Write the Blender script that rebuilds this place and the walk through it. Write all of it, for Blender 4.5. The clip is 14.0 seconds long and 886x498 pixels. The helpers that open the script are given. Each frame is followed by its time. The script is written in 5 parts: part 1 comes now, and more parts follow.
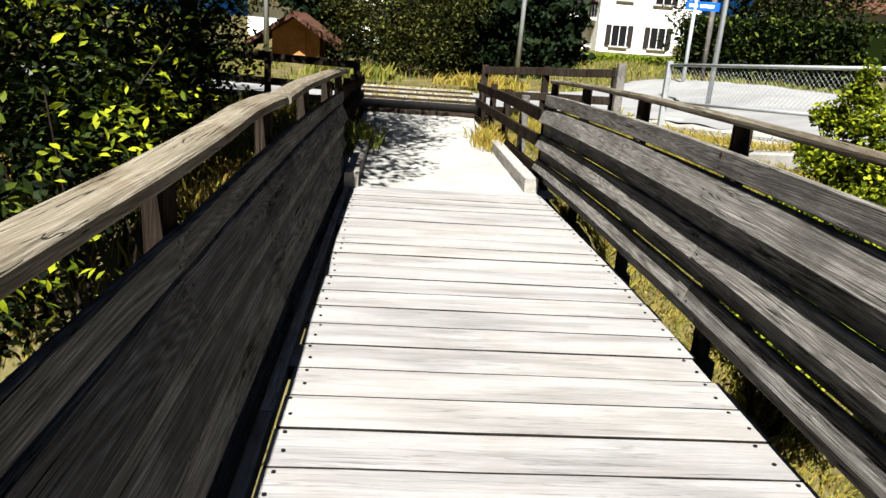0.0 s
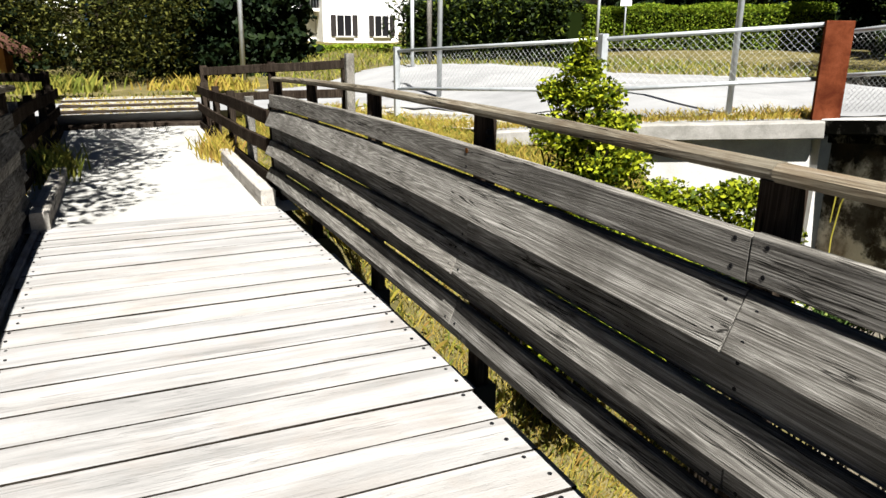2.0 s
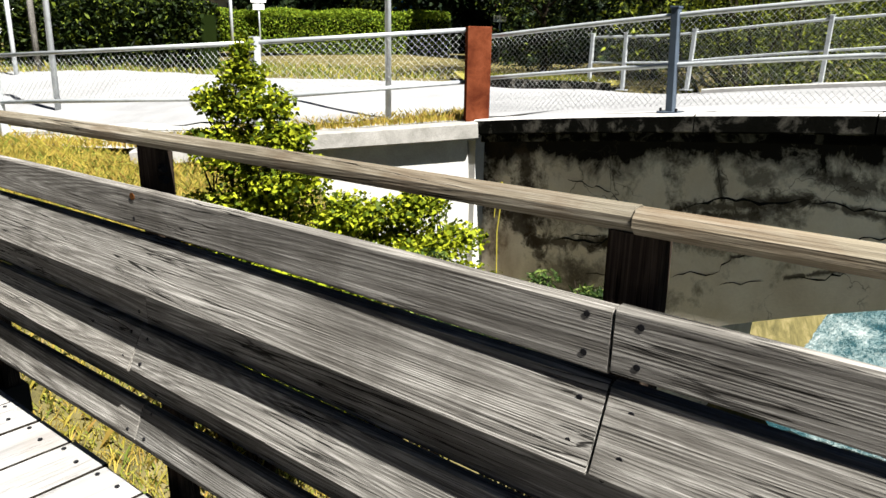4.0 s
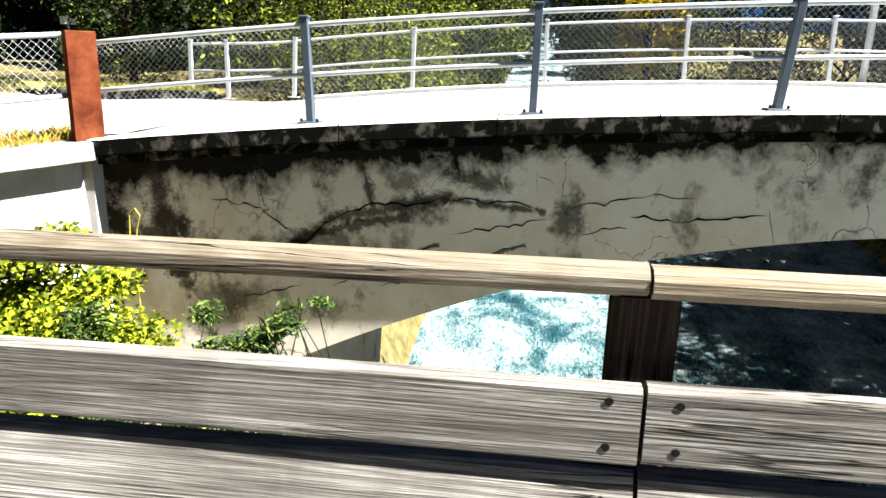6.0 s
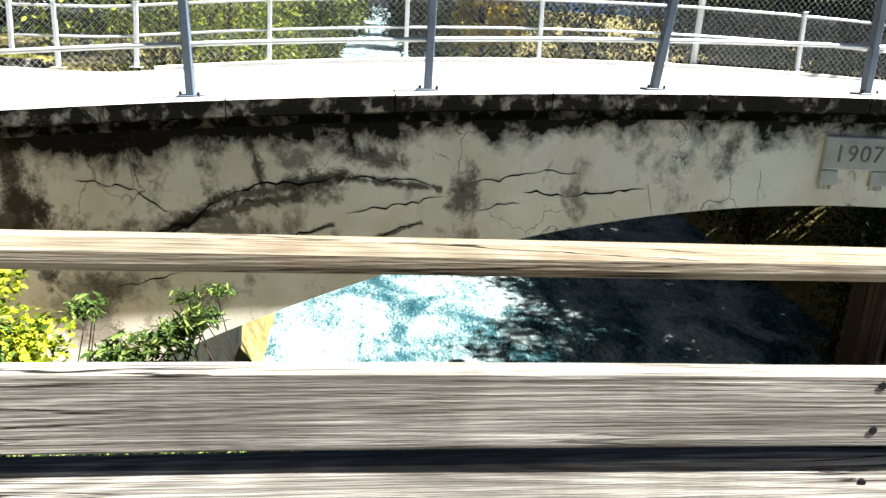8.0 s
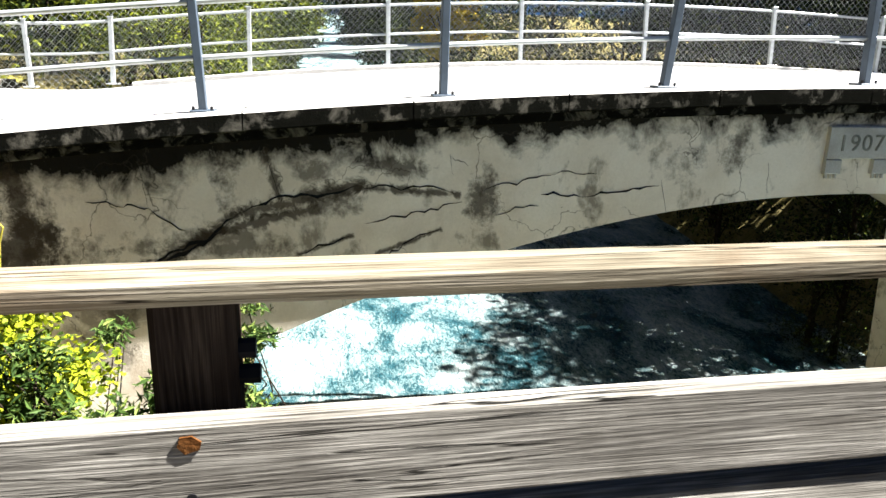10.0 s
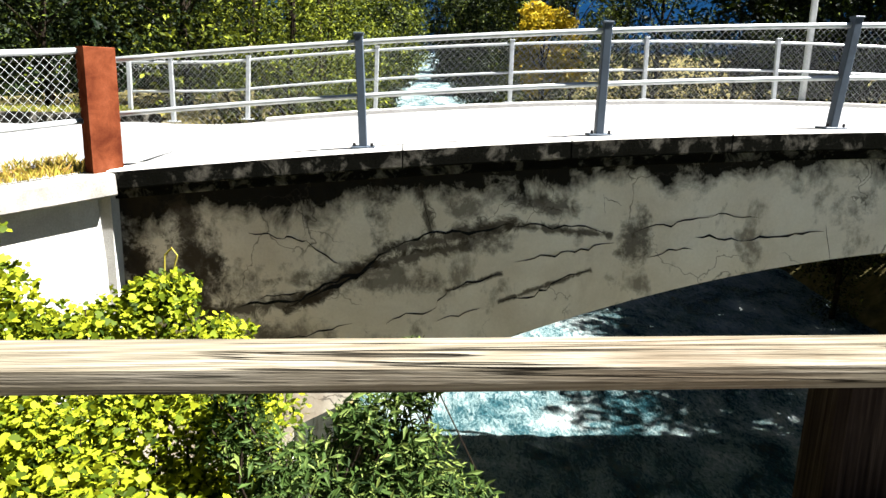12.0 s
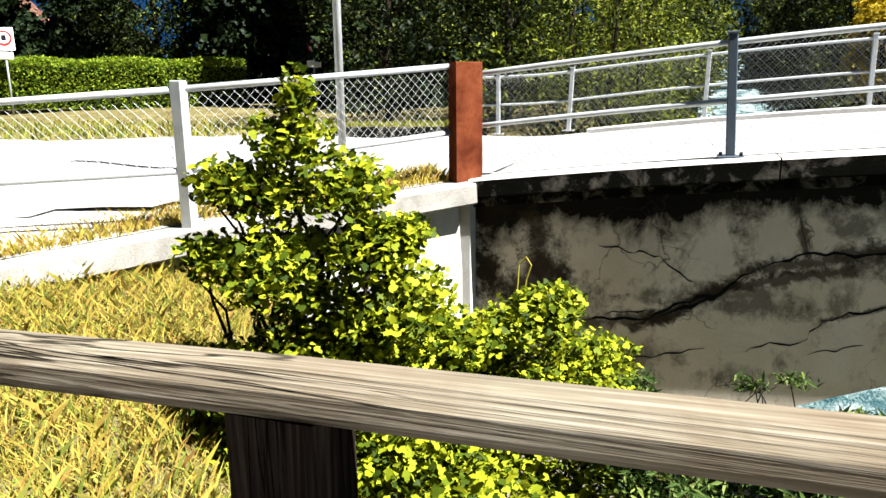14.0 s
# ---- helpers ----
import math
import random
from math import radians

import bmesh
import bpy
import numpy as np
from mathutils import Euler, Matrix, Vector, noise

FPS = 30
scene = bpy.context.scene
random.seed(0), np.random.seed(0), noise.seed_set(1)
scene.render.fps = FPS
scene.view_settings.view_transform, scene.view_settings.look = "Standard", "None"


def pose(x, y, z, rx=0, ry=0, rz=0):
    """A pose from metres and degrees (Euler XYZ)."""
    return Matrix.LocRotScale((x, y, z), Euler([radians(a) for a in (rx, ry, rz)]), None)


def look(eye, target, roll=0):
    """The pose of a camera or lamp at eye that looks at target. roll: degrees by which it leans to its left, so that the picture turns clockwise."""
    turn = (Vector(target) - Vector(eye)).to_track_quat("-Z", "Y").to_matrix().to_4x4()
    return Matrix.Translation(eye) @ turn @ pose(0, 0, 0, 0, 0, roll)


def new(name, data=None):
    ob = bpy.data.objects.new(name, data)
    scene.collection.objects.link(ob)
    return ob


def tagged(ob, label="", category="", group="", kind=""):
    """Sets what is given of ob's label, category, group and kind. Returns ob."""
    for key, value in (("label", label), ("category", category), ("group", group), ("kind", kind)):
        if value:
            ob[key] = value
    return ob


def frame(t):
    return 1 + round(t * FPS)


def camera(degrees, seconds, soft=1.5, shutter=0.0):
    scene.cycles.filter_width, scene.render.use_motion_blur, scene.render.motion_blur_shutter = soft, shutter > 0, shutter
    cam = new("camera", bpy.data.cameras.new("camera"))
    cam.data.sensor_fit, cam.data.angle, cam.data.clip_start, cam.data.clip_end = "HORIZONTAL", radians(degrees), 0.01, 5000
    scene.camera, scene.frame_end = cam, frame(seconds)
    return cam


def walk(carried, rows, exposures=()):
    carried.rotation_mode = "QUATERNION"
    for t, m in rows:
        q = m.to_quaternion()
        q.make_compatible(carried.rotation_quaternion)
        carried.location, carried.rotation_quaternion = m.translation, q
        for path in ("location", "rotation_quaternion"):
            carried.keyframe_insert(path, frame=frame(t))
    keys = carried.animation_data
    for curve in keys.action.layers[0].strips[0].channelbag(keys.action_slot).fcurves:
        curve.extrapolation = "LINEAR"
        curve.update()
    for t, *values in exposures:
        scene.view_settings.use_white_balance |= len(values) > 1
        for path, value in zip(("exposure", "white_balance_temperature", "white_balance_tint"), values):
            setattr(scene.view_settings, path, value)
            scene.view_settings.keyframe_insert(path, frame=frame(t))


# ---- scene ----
cam = camera(63.0, 14.0)
PATH = [
    (0, (-0.383, 0.259, 1.355), (-0.232, 2.167, 0.775), 4.2),
    (0.5, (-0.311, 0.389, 1.367), (-0.066, 2.295, 0.812), 2.6),
    (1, (-0.25, 0.528, 1.354), (-0.061, 2.441, 0.801), 0.4),
    (1.5, (-0.136, 0.74, 1.345), (0.315, 2.609, 0.796), 1.2),
    (2, (-0.121, 0.905, 1.339), (0.656, 2.657, 0.767), 0.5),
    (2.5, (-0.056, 1.1, 1.358), (0.985, 2.706, 0.779), -1.4),
    (3, (-0.002, 1.27, 1.34), (1.198, 2.784, 0.823), -3.2),
    (3.5, (0.066, 1.422, 1.325), (1.392, 2.818, 0.786), -1.8),
    (4, (0.11, 1.562, 1.319), (1.617, 2.756, 0.771), 1.0),
    (6.5, (0.216, 2.333, 1.341), (2.151, 2.347, 0.834), 0.6),
    (7, (0.216, 2.495, 1.325), (2.143, 2.354, 0.805), 0.8),
    (7.5, (0.244, 2.621, 1.326), (2.152, 2.407, 0.764), 2.8),
    (10, (0.407, 3.277, 1.298), (2.302, 2.936, 0.758), 1.4),
    (10.5, (0.402, 3.439, 1.315), (2.304, 3.12, 0.783), -2.3),
    (11, (0.454, 3.591, 1.304), (2.381, 3.34, 0.827), -2.1),
    (11.5, (0.503, 3.693, 1.302), (2.443, 3.551, 0.837), 0.5),
    (12, (0.542, 3.852, 1.298), (2.487, 3.74, 0.846), 1.5),
    (12.5, (0.569, 3.985, 1.29), (2.517, 3.983, 0.837), 0.6),
    (13, (0.594, 4.154, 1.296), (2.537, 4.344, 0.86), 2.7),
    (13.5, (0.646, 4.315, 1.254), (2.543, 4.785, 0.832), 0.7),
    (14, (0.707, 4.455, 1.253), (2.551, 5.101, 0.828), -0.7),
]
walk(cam, [(t, look(eye, target, roll)) for t, eye, target, roll in PATH], [(0, 1.85), (3.0, 2.05), (4.2, 2.25), (6.3, 3.3), (7.7, 3.45), (9.8, 3.4), (11.0, 3.1), (12.5, 2.9), (13.5, 2.65), (14, 2.65)])

# ---- world, sun ----
SUN_TURN = radians(8.5)          # how far the sun stands to the left of straight behind the walker
SUN_HIGH = radians(54)
to_sun = Vector((-math.sin(SUN_TURN) * math.cos(SUN_HIGH), -math.cos(SUN_TURN) * math.cos(SUN_HIGH), math.sin(SUN_HIGH)))
world = bpy.data.worlds.new("sky")
scene.world = world
world.use_nodes = True
wn = world.node_tree
sky = wn.nodes.new("ShaderNodeTexSky")
sky.sky_type, sky.sun_disc = "NISHITA", False
sky.altitude, sky.air_density, sky.dust_density = 1800, 0.14, 0.05
sky.sun_elevation, sky.sun_rotation = SUN_HIGH, math.atan2(to_sun.x, to_sun.y)
wn.links.new(sky.outputs[0], wn.nodes["Background"].inputs[0])
wn.nodes["Background"].inputs[1].default_value = 0.05
sun = new("sun", bpy.data.lights.new("sun", "SUN"))
sun.data.energy, sun.data.angle, sun.data.color = 5.0, radians(0.5), (1.0, 0.98, 0.935)
sun.matrix_world = look(tuple(to_sun * 60), (0, 0, 0))


# ---- materials ----
def mat(name, rough=0.8, metal=0.0, spec=0.3):
    m = bpy.data.materials.new(name)
    m.use_nodes = True
    b = m.node_tree.nodes["Principled BSDF"]
    b.inputs["Roughness"].default_value, b.inputs["Metallic"].default_value = rough, metal
    b.inputs["Specular IOR Level"].default_value = spec
    return m, m.node_tree, b


def node(nt, kind, **vals):
    n = nt.nodes.new(kind)
    for k, v in vals.items():
        n.inputs[k.replace("_", " ")].default_value = v
    return n


def coords(nt, scale=(1, 1, 1), random_shift=True):
    tc = nt.nodes.new("ShaderNodeTexCoord")
    mp = nt.nodes.new("ShaderNodeMapping")
    mp.inputs["Scale"].default_value = scale
    nt.links.new(tc.outputs["Object"], mp.inputs["Vector"])
    if random_shift:
        oi = nt.nodes.new("ShaderNodeObjectInfo")
        mul = nt.nodes.new("ShaderNodeMath")
        mul.operation = "MULTIPLY"
        mul.inputs[1].default_value = 37.0
        nt.links.new(oi.outputs["Random"], mul.inputs[0])
        nt.links.new(mul.outputs[0], mp.inputs["Location"])
    return mp.outputs[0]


def tex_noise(nt, vec, scale, detail=5, rough=0.6, distort=0.0):
    n = node(nt, "ShaderNodeTexNoise", Scale=scale, Detail=detail, Roughness=rough, Distortion=distort)
    nt.links.new(vec, n.inputs["Vector"])
    return n.outputs["Fac"]


def ramp(nt, fac, stops):
    r = nt.nodes.new("ShaderNodeValToRGB")
    els = r.color_ramp.elements
    while len(els) < len(stops):
        els.new(0.5)
    for e, (p, c) in zip(els, stops):
        e.position = p
        e.color = (*c, 1) if len(c) == 3 else (c[0], c[0], c[0], 1)
    nt.links.new(fac, r.inputs[0])
    return r.outputs[0]


def mixc(nt, fac, a, b, how="MIX"):
    m = nt.nodes.new("ShaderNodeMix")
    m.data_type, m.blend_type = "RGBA", how
    for sock, v in ((m.inputs[0], fac), (m.inputs[6], a), (m.inputs[7], b)):
        if hasattr(v, "is_linked"):
            nt.links.new(v, sock)
        elif isinstance(v, tuple):
            sock.default_value = (*v, 1)
        else:
            sock.default_value = v
    return m.outputs[2]


def bump(nt, b, height, strength, dist=0.01):
    bp = node(nt, "ShaderNodeBump", Strength=strength, Distance=dist)
    nt.links.new(height, bp.inputs["Height"])
    nt.links.new(bp.outputs[0], b.inputs["Normal"])


def calc(nt, op, a, c=0.0):
    n = nt.nodes.new("ShaderNodeMath")
    n.operation = op
    for sock, val in ((n.inputs[0], a), (n.inputs[1], c)):
        if hasattr(val, "is_linked"):
            nt.links.new(val, sock)
        else:
            sock.default_value = val
    return n.outputs[0]


def wood(name, axis, dark, mid, light, blotch=(0.1, 0.08, 0.06), amount=0.5, least=0.72, rings=1.0, cracks=0.9):
    """Weathered timber: growth rings drawn out along one axis, silver fibres, dark checks and stains."""
    m, nt, b = mat(name, 0.85, 0, 0.0)

    def along(across, lengthwise):
        s = [across, across, across]
        s[axis] = lengthwise
        return coords(nt, tuple(s))
    fibre = tex_noise(nt, along(330, 5), 1.0, 3, 0.6, 0.1)
    body = tex_noise(nt, along(8, 0.4), 1.0, 1, 0.4, 0.1)
    ring_lines = calc(nt, "SINE", calc(nt, "MULTIPLY", body, 250.0))
    ring_lines = calc(nt, "ADD", calc(nt, "MULTIPLY", ring_lines, 0.5), 0.5)
    streak = tex_noise(nt, along(60, 1.6), 1.0, 5, 0.7, 0.1)
    grain = calc(nt, "ADD", calc(nt, "MULTIPLY", fibre, 0.5), calc(nt, "MULTIPLY", streak, 0.5))
    grain = calc(nt, "ADD", grain, calc(nt, "MULTIPLY", calc(nt, "SUBTRACT", ring_lines, 0.5), 0.09 * rings))
    c = ramp(nt, grain, [(0.32, dark), (0.5, mid), (0.68, light)])
    patch = tex_noise(nt, along(7, 0.9), 1.0, 4, 0.6, 0.6)
    c = mixc(nt, ramp(nt, patch, [(0.42, (0.0,)), (0.68, (0.65,))]), c, tuple(0.5 * x for x in mid))
    c = mixc(nt, ramp(nt, tex_noise(nt, coords(nt), 2.3, 6, 0.68, 0.6), [(0.48, (0.0,)), (0.70, (amount,))]), c, blotch)
    split = calc(nt, "ABSOLUTE", calc(nt, "SUBTRACT", tex_noise(nt, along(26, 0.8), 1.0, 4, 0.55, 0.7), 0.5))
    where = tex_noise(nt, along(5, 1.6), 1.0, 3, 0.5)
    gap = calc(nt, "MULTIPLY", ramp(nt, split, [(0.004, (1.0,)), (0.016, (0.0,))]), ramp(nt, where, [(0.47, (0.0,)), (0.56, (cracks,))]))
    c = mixc(nt, gap, c, tuple(0.06 * x for x in mid))
    oi = nt.nodes.new("ShaderNodeObjectInfo")
    c = mixc(nt, 1.0, c, ramp(nt, oi.outputs["Random"], [(0.0, (least, least, least)), (1.0, (1.0, 0.985, 0.96))]), "MULTIPLY")
    nt.links.new(c, b.inputs["Base Color"])
    bump(nt, b, calc(nt, "SUBTRACT", grain, calc(nt, "MULTIPLY", gap, 0.8)), 0.8, 0.006)
    return m


def stone(name, a, bcol, c3, scale=3.0, rough=0.9, fine=60, relief=0.4):
    m, nt, b = mat(name, rough, 0, 0.0)
    v = coords(nt, random_shift=False)
    n1, n2 = tex_noise(nt, v, scale, 6, 0.65, 0.4), tex_noise(nt, v, fine, 4, 0.7)
    c = ramp(nt, n1, [(0.3, a), (0.52, bcol), (0.72, c3)])
    c = mixc(nt, 0.35, c, ramp(nt, n2, [(0.25, (0.25, 0.25, 0.25)), (0.75, (1.0, 1.0, 1.0))]), "MULTIPLY")
    nt.links.new(c, b.inputs["Base Color"])
    bump(nt, b, n2, relief, 0.008)
    return m


def leafy(name, cols, glow=0.35, rough=0.55):
    """Leaves: every blade its own shade, some light passes through."""
    m, nt, b = mat(name, rough, 0, 0.06)
    ge = nt.nodes.new("ShaderNodeNewGeometry")
    k = len(cols) - 1
    c = ramp(nt, ge.outputs["Random Per Island"], [(i / k, col) for i, col in enumerate(cols)])
    v = coords(nt, random_shift=False)
    c = mixc(nt, 0.5, c, ramp(nt, tex_noise(nt, v, 9, 3), [(0.3, (0.55, 0.55, 0.55)), (0.7, (1.0, 1.0, 1.0))]), "MULTIPLY")
    nt.links.new(c, b.inputs["Base Color"])
    tr = nt.nodes.new("ShaderNodeBsdfTranslucent")
    nt.links.new(c, tr.inputs["Color"])
    mx = nt.nodes.new("ShaderNodeMixShader")
    mx.inputs[0].default_value = glow
    out = nt.nodes["Material Output"]
    nt.links.new(b.outputs[0], mx.inputs[1])
    nt.links.new(tr.outputs[0], mx.inputs[2])
    nt.links.new(mx.outputs[0], out.inputs[0])
    return m


def paint(name, col, rough=0.5, metal=0.0, wear=0.25, spec=0.25):
    m, nt, b = mat(name, rough, metal, spec)
    v = coords(nt)
    n = tex_noise(nt, v, 7, 6, 0.7)
    c = mixc(nt, ramp(nt, n, [(0.45, (0.0,)), (0.75, (1.0,))]), col, tuple((1 - wear) * x for x in col))
    nt.links.new(c, b.inputs["Base Color"])
    bump(nt, b, tex_noise(nt, v, 80, 3), 0.15, 0.002)
    return m


M_PLANK = wood("deck timber", 0, (0.20, 0.195, 0.19), (0.26, 0.255, 0.25), (0.31, 0.306, 0.30), (0.19, 0.15, 0.12), 0.3, 0.9, 0.4, 0.3)
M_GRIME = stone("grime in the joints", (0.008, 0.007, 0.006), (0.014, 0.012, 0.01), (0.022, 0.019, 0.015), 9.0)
M_BOARD = wood("grey railing timber", 1, (0.045, 0.041, 0.036), (0.15, 0.142, 0.129), (0.36, 0.346, 0.32), (0.03, 0.026, 0.021), 0.5)
M_RAIL = wood("brown handrail timber", 1, (0.10, 0.084, 0.060), (0.19, 0.166, 0.124), (0.33, 0.30, 0.245), (0.085, 0.048, 0.026), 0.55)
M_POST = wood("dark post timber", 2, (0.009, 0.007, 0.006), (0.03, 0.023, 0.018), (0.075, 0.06, 0.046), (0.012, 0.007, 0.005), 0.7)
M_BEAM = wood("bleached kerb timber", 1, (0.30, 0.28, 0.25), (0.45, 0.42, 0.38), (0.55, 0.52, 0.48))
M_ASPHALT = stone("pale worn asphalt", (0.17, 0.17, 0.17), (0.215, 0.215, 0.215), (0.26, 0.26, 0.255), 0.8, 0.9, 120, 0.3)
M_GRAVEL = stone("pale trodden path", (0.24, 0.235, 0.22), (0.30, 0.295, 0.275), (0.36, 0.35, 0.33), 1.5, 0.95, 90, 0.6)
M_SOIL = stone("dry grassy earth", (0.05, 0.045, 0.02), (0.10, 0.085, 0.035), (0.17, 0.14, 0.07), 2.5, 1.0, 45, 1.0)
M_TURF = stone("short dry turf", (0.12, 0.12, 0.03), (0.20, 0.18, 0.045), (0.27, 0.23, 0.07), 3.0, 1.0, 50, 0.8)
# This near-black holds stains plus the shade on the coping's sides.
M_COPING = stone("stained concrete with painted shade", (0.004, 0.004, 0.003), (0.006, 0.006, 0.005), (0.13, 0.12, 0.10), 5.0, 0.9, 50, 0.7)
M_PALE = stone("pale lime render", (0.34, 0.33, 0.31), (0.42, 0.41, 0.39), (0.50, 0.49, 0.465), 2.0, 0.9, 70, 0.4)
M_CONCRETE = stone("worn concrete", (0.15, 0.145, 0.13), (0.24, 0.23, 0.21), (0.33, 0.32, 0.30), 3.0, 0.9, 60, 0.5)
M_ROCK = stone("river rock", (0.10, 0.10, 0.09), (0.2, 0.2, 0.18), (0.32, 0.31, 0.28), 3.0, 0.8, 40, 0.8)
M_STAIN = stone("rust stain", (0.03, 0.012, 0.005), (0.07, 0.028, 0.009), (0.12, 0.055, 0.02), 40.0)
# Darkened for the posts' shaded side; the sunlit rails take the pale pipe.
M_STEEL = paint("galvanised steel painted shade-dark", (0.045, 0.06, 0.08), 0.5, 0.1, 0.35)
M_PIPE = paint("bright galvanised pipe", (0.42, 0.44, 0.45), 0.4, 0.5, 0.3)
M_WIRE = paint("galvanised wire", (0.32, 0.33, 0.33), 0.5, 0.0, 0.2)
M_RUST = stone("rusty red steel", (0.05, 0.012, 0.006), (0.10, 0.027, 0.012), (0.14, 0.042, 0.02), 6.0, 0.75, 90, 0.4)
M_WHITE = paint("white house paint", (0.78, 0.77, 0.74), 0.8, 0, 0.08)
M_DARK = paint("dark brown paint", (0.014, 0.011, 0.010), 0.6)
M_TILE = stone("red roof tiles", (0.045, 0.022, 0.016), (0.085, 0.042, 0.03), (0.14, 0.08, 0.058), 3.0, 0.85, 30, 0.6)
M_BLUE = paint("blue enamel", (0.01, 0.09, 0.55), 0.35)
M_SIGNWHITE = paint("white enamel", (0.8, 0.8, 0.8), 0.4, 0, 0.05)
M_SIGNRED = paint("red enamel", (0.5, 0.02, 0.02), 0.4)
M_BLACK = paint("black iron", (0.008, 0.008, 0.009), 0.6, 0, 0.25, 0.05)
M_ORANGE = stone("orange shed boards", (0.32, 0.14, 0.05), (0.42, 0.20, 0.08), (0.5, 0.26, 0.11), 3.0)
M_BARK = stone("bark", (0.008, 0.006, 0.005), (0.018, 0.014, 0.01), (0.04, 0.033, 0.025), 7.0, 0.95, 30, 1.0)
M_LEAF = leafy("fresh maple leaves", [(0.012, 0.024, 0.003), (0.07, 0.10, 0.006), (0.29, 0.31, 0.016), (0.19, 0.23, 0.012)], 0.3)
M_ASH = leafy("ash leaves", [(0.006, 0.014, 0.004), (0.03, 0.055, 0.012), (0.05, 0.085, 0.02), (0.16, 0.2, 0.05)], 0.3)
# Next two: shade and sun painted into the leaf colours, blade by blade.
M_WOODS = leafy("tree leaves painted shade-dark", [(0.002, 0.004, 0.001), (0.003, 0.006, 0.001), (0.004, 0.008, 0.002), (0.006, 0.011, 0.002), (0.01, 0.018, 0.003), (0.024, 0.036, 0.005), (0.09, 0.115, 0.012)], 0.1)
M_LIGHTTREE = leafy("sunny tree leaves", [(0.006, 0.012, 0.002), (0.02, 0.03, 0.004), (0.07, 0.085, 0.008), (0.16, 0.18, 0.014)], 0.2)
M_OLIVE = leafy("olive shrub leaves", [(0.006, 0.008, 0.002), (0.02, 0.024, 0.004), (0.10, 0.10, 0.02)], 0.2)
M_FIR = leafy("fir needles", [(0.003, 0.007, 0.003), (0.006, 0.012, 0.004), (0.012, 0.02, 0.006)], 0.05)
M_GOLD = leafy("yellow flowering leaves", [(0.30, 0.20, 0.01), (0.42, 0.30, 0.015), (0.20, 0.17, 0.02)], 0.3)
M_HEDGE = leafy("hedge leaves", [(0.06, 0.11, 0.008), (0.13, 0.19, 0.012), (0.2, 0.24, 0.02)], 0.3)
M_STRAW = leafy("dry straw grass", [(0.27, 0.19, 0.04), (0.38, 0.29, 0.06), (0.24, 0.22, 0.03), (0.30, 0.17, 0.05)], 0.3, 0.8)
M_GRASS = leafy("green grass", [(0.09, 0.12, 0.02), (0.16, 0.17, 0.03), (0.28, 0.24, 0.05)], 0.3, 0.8)


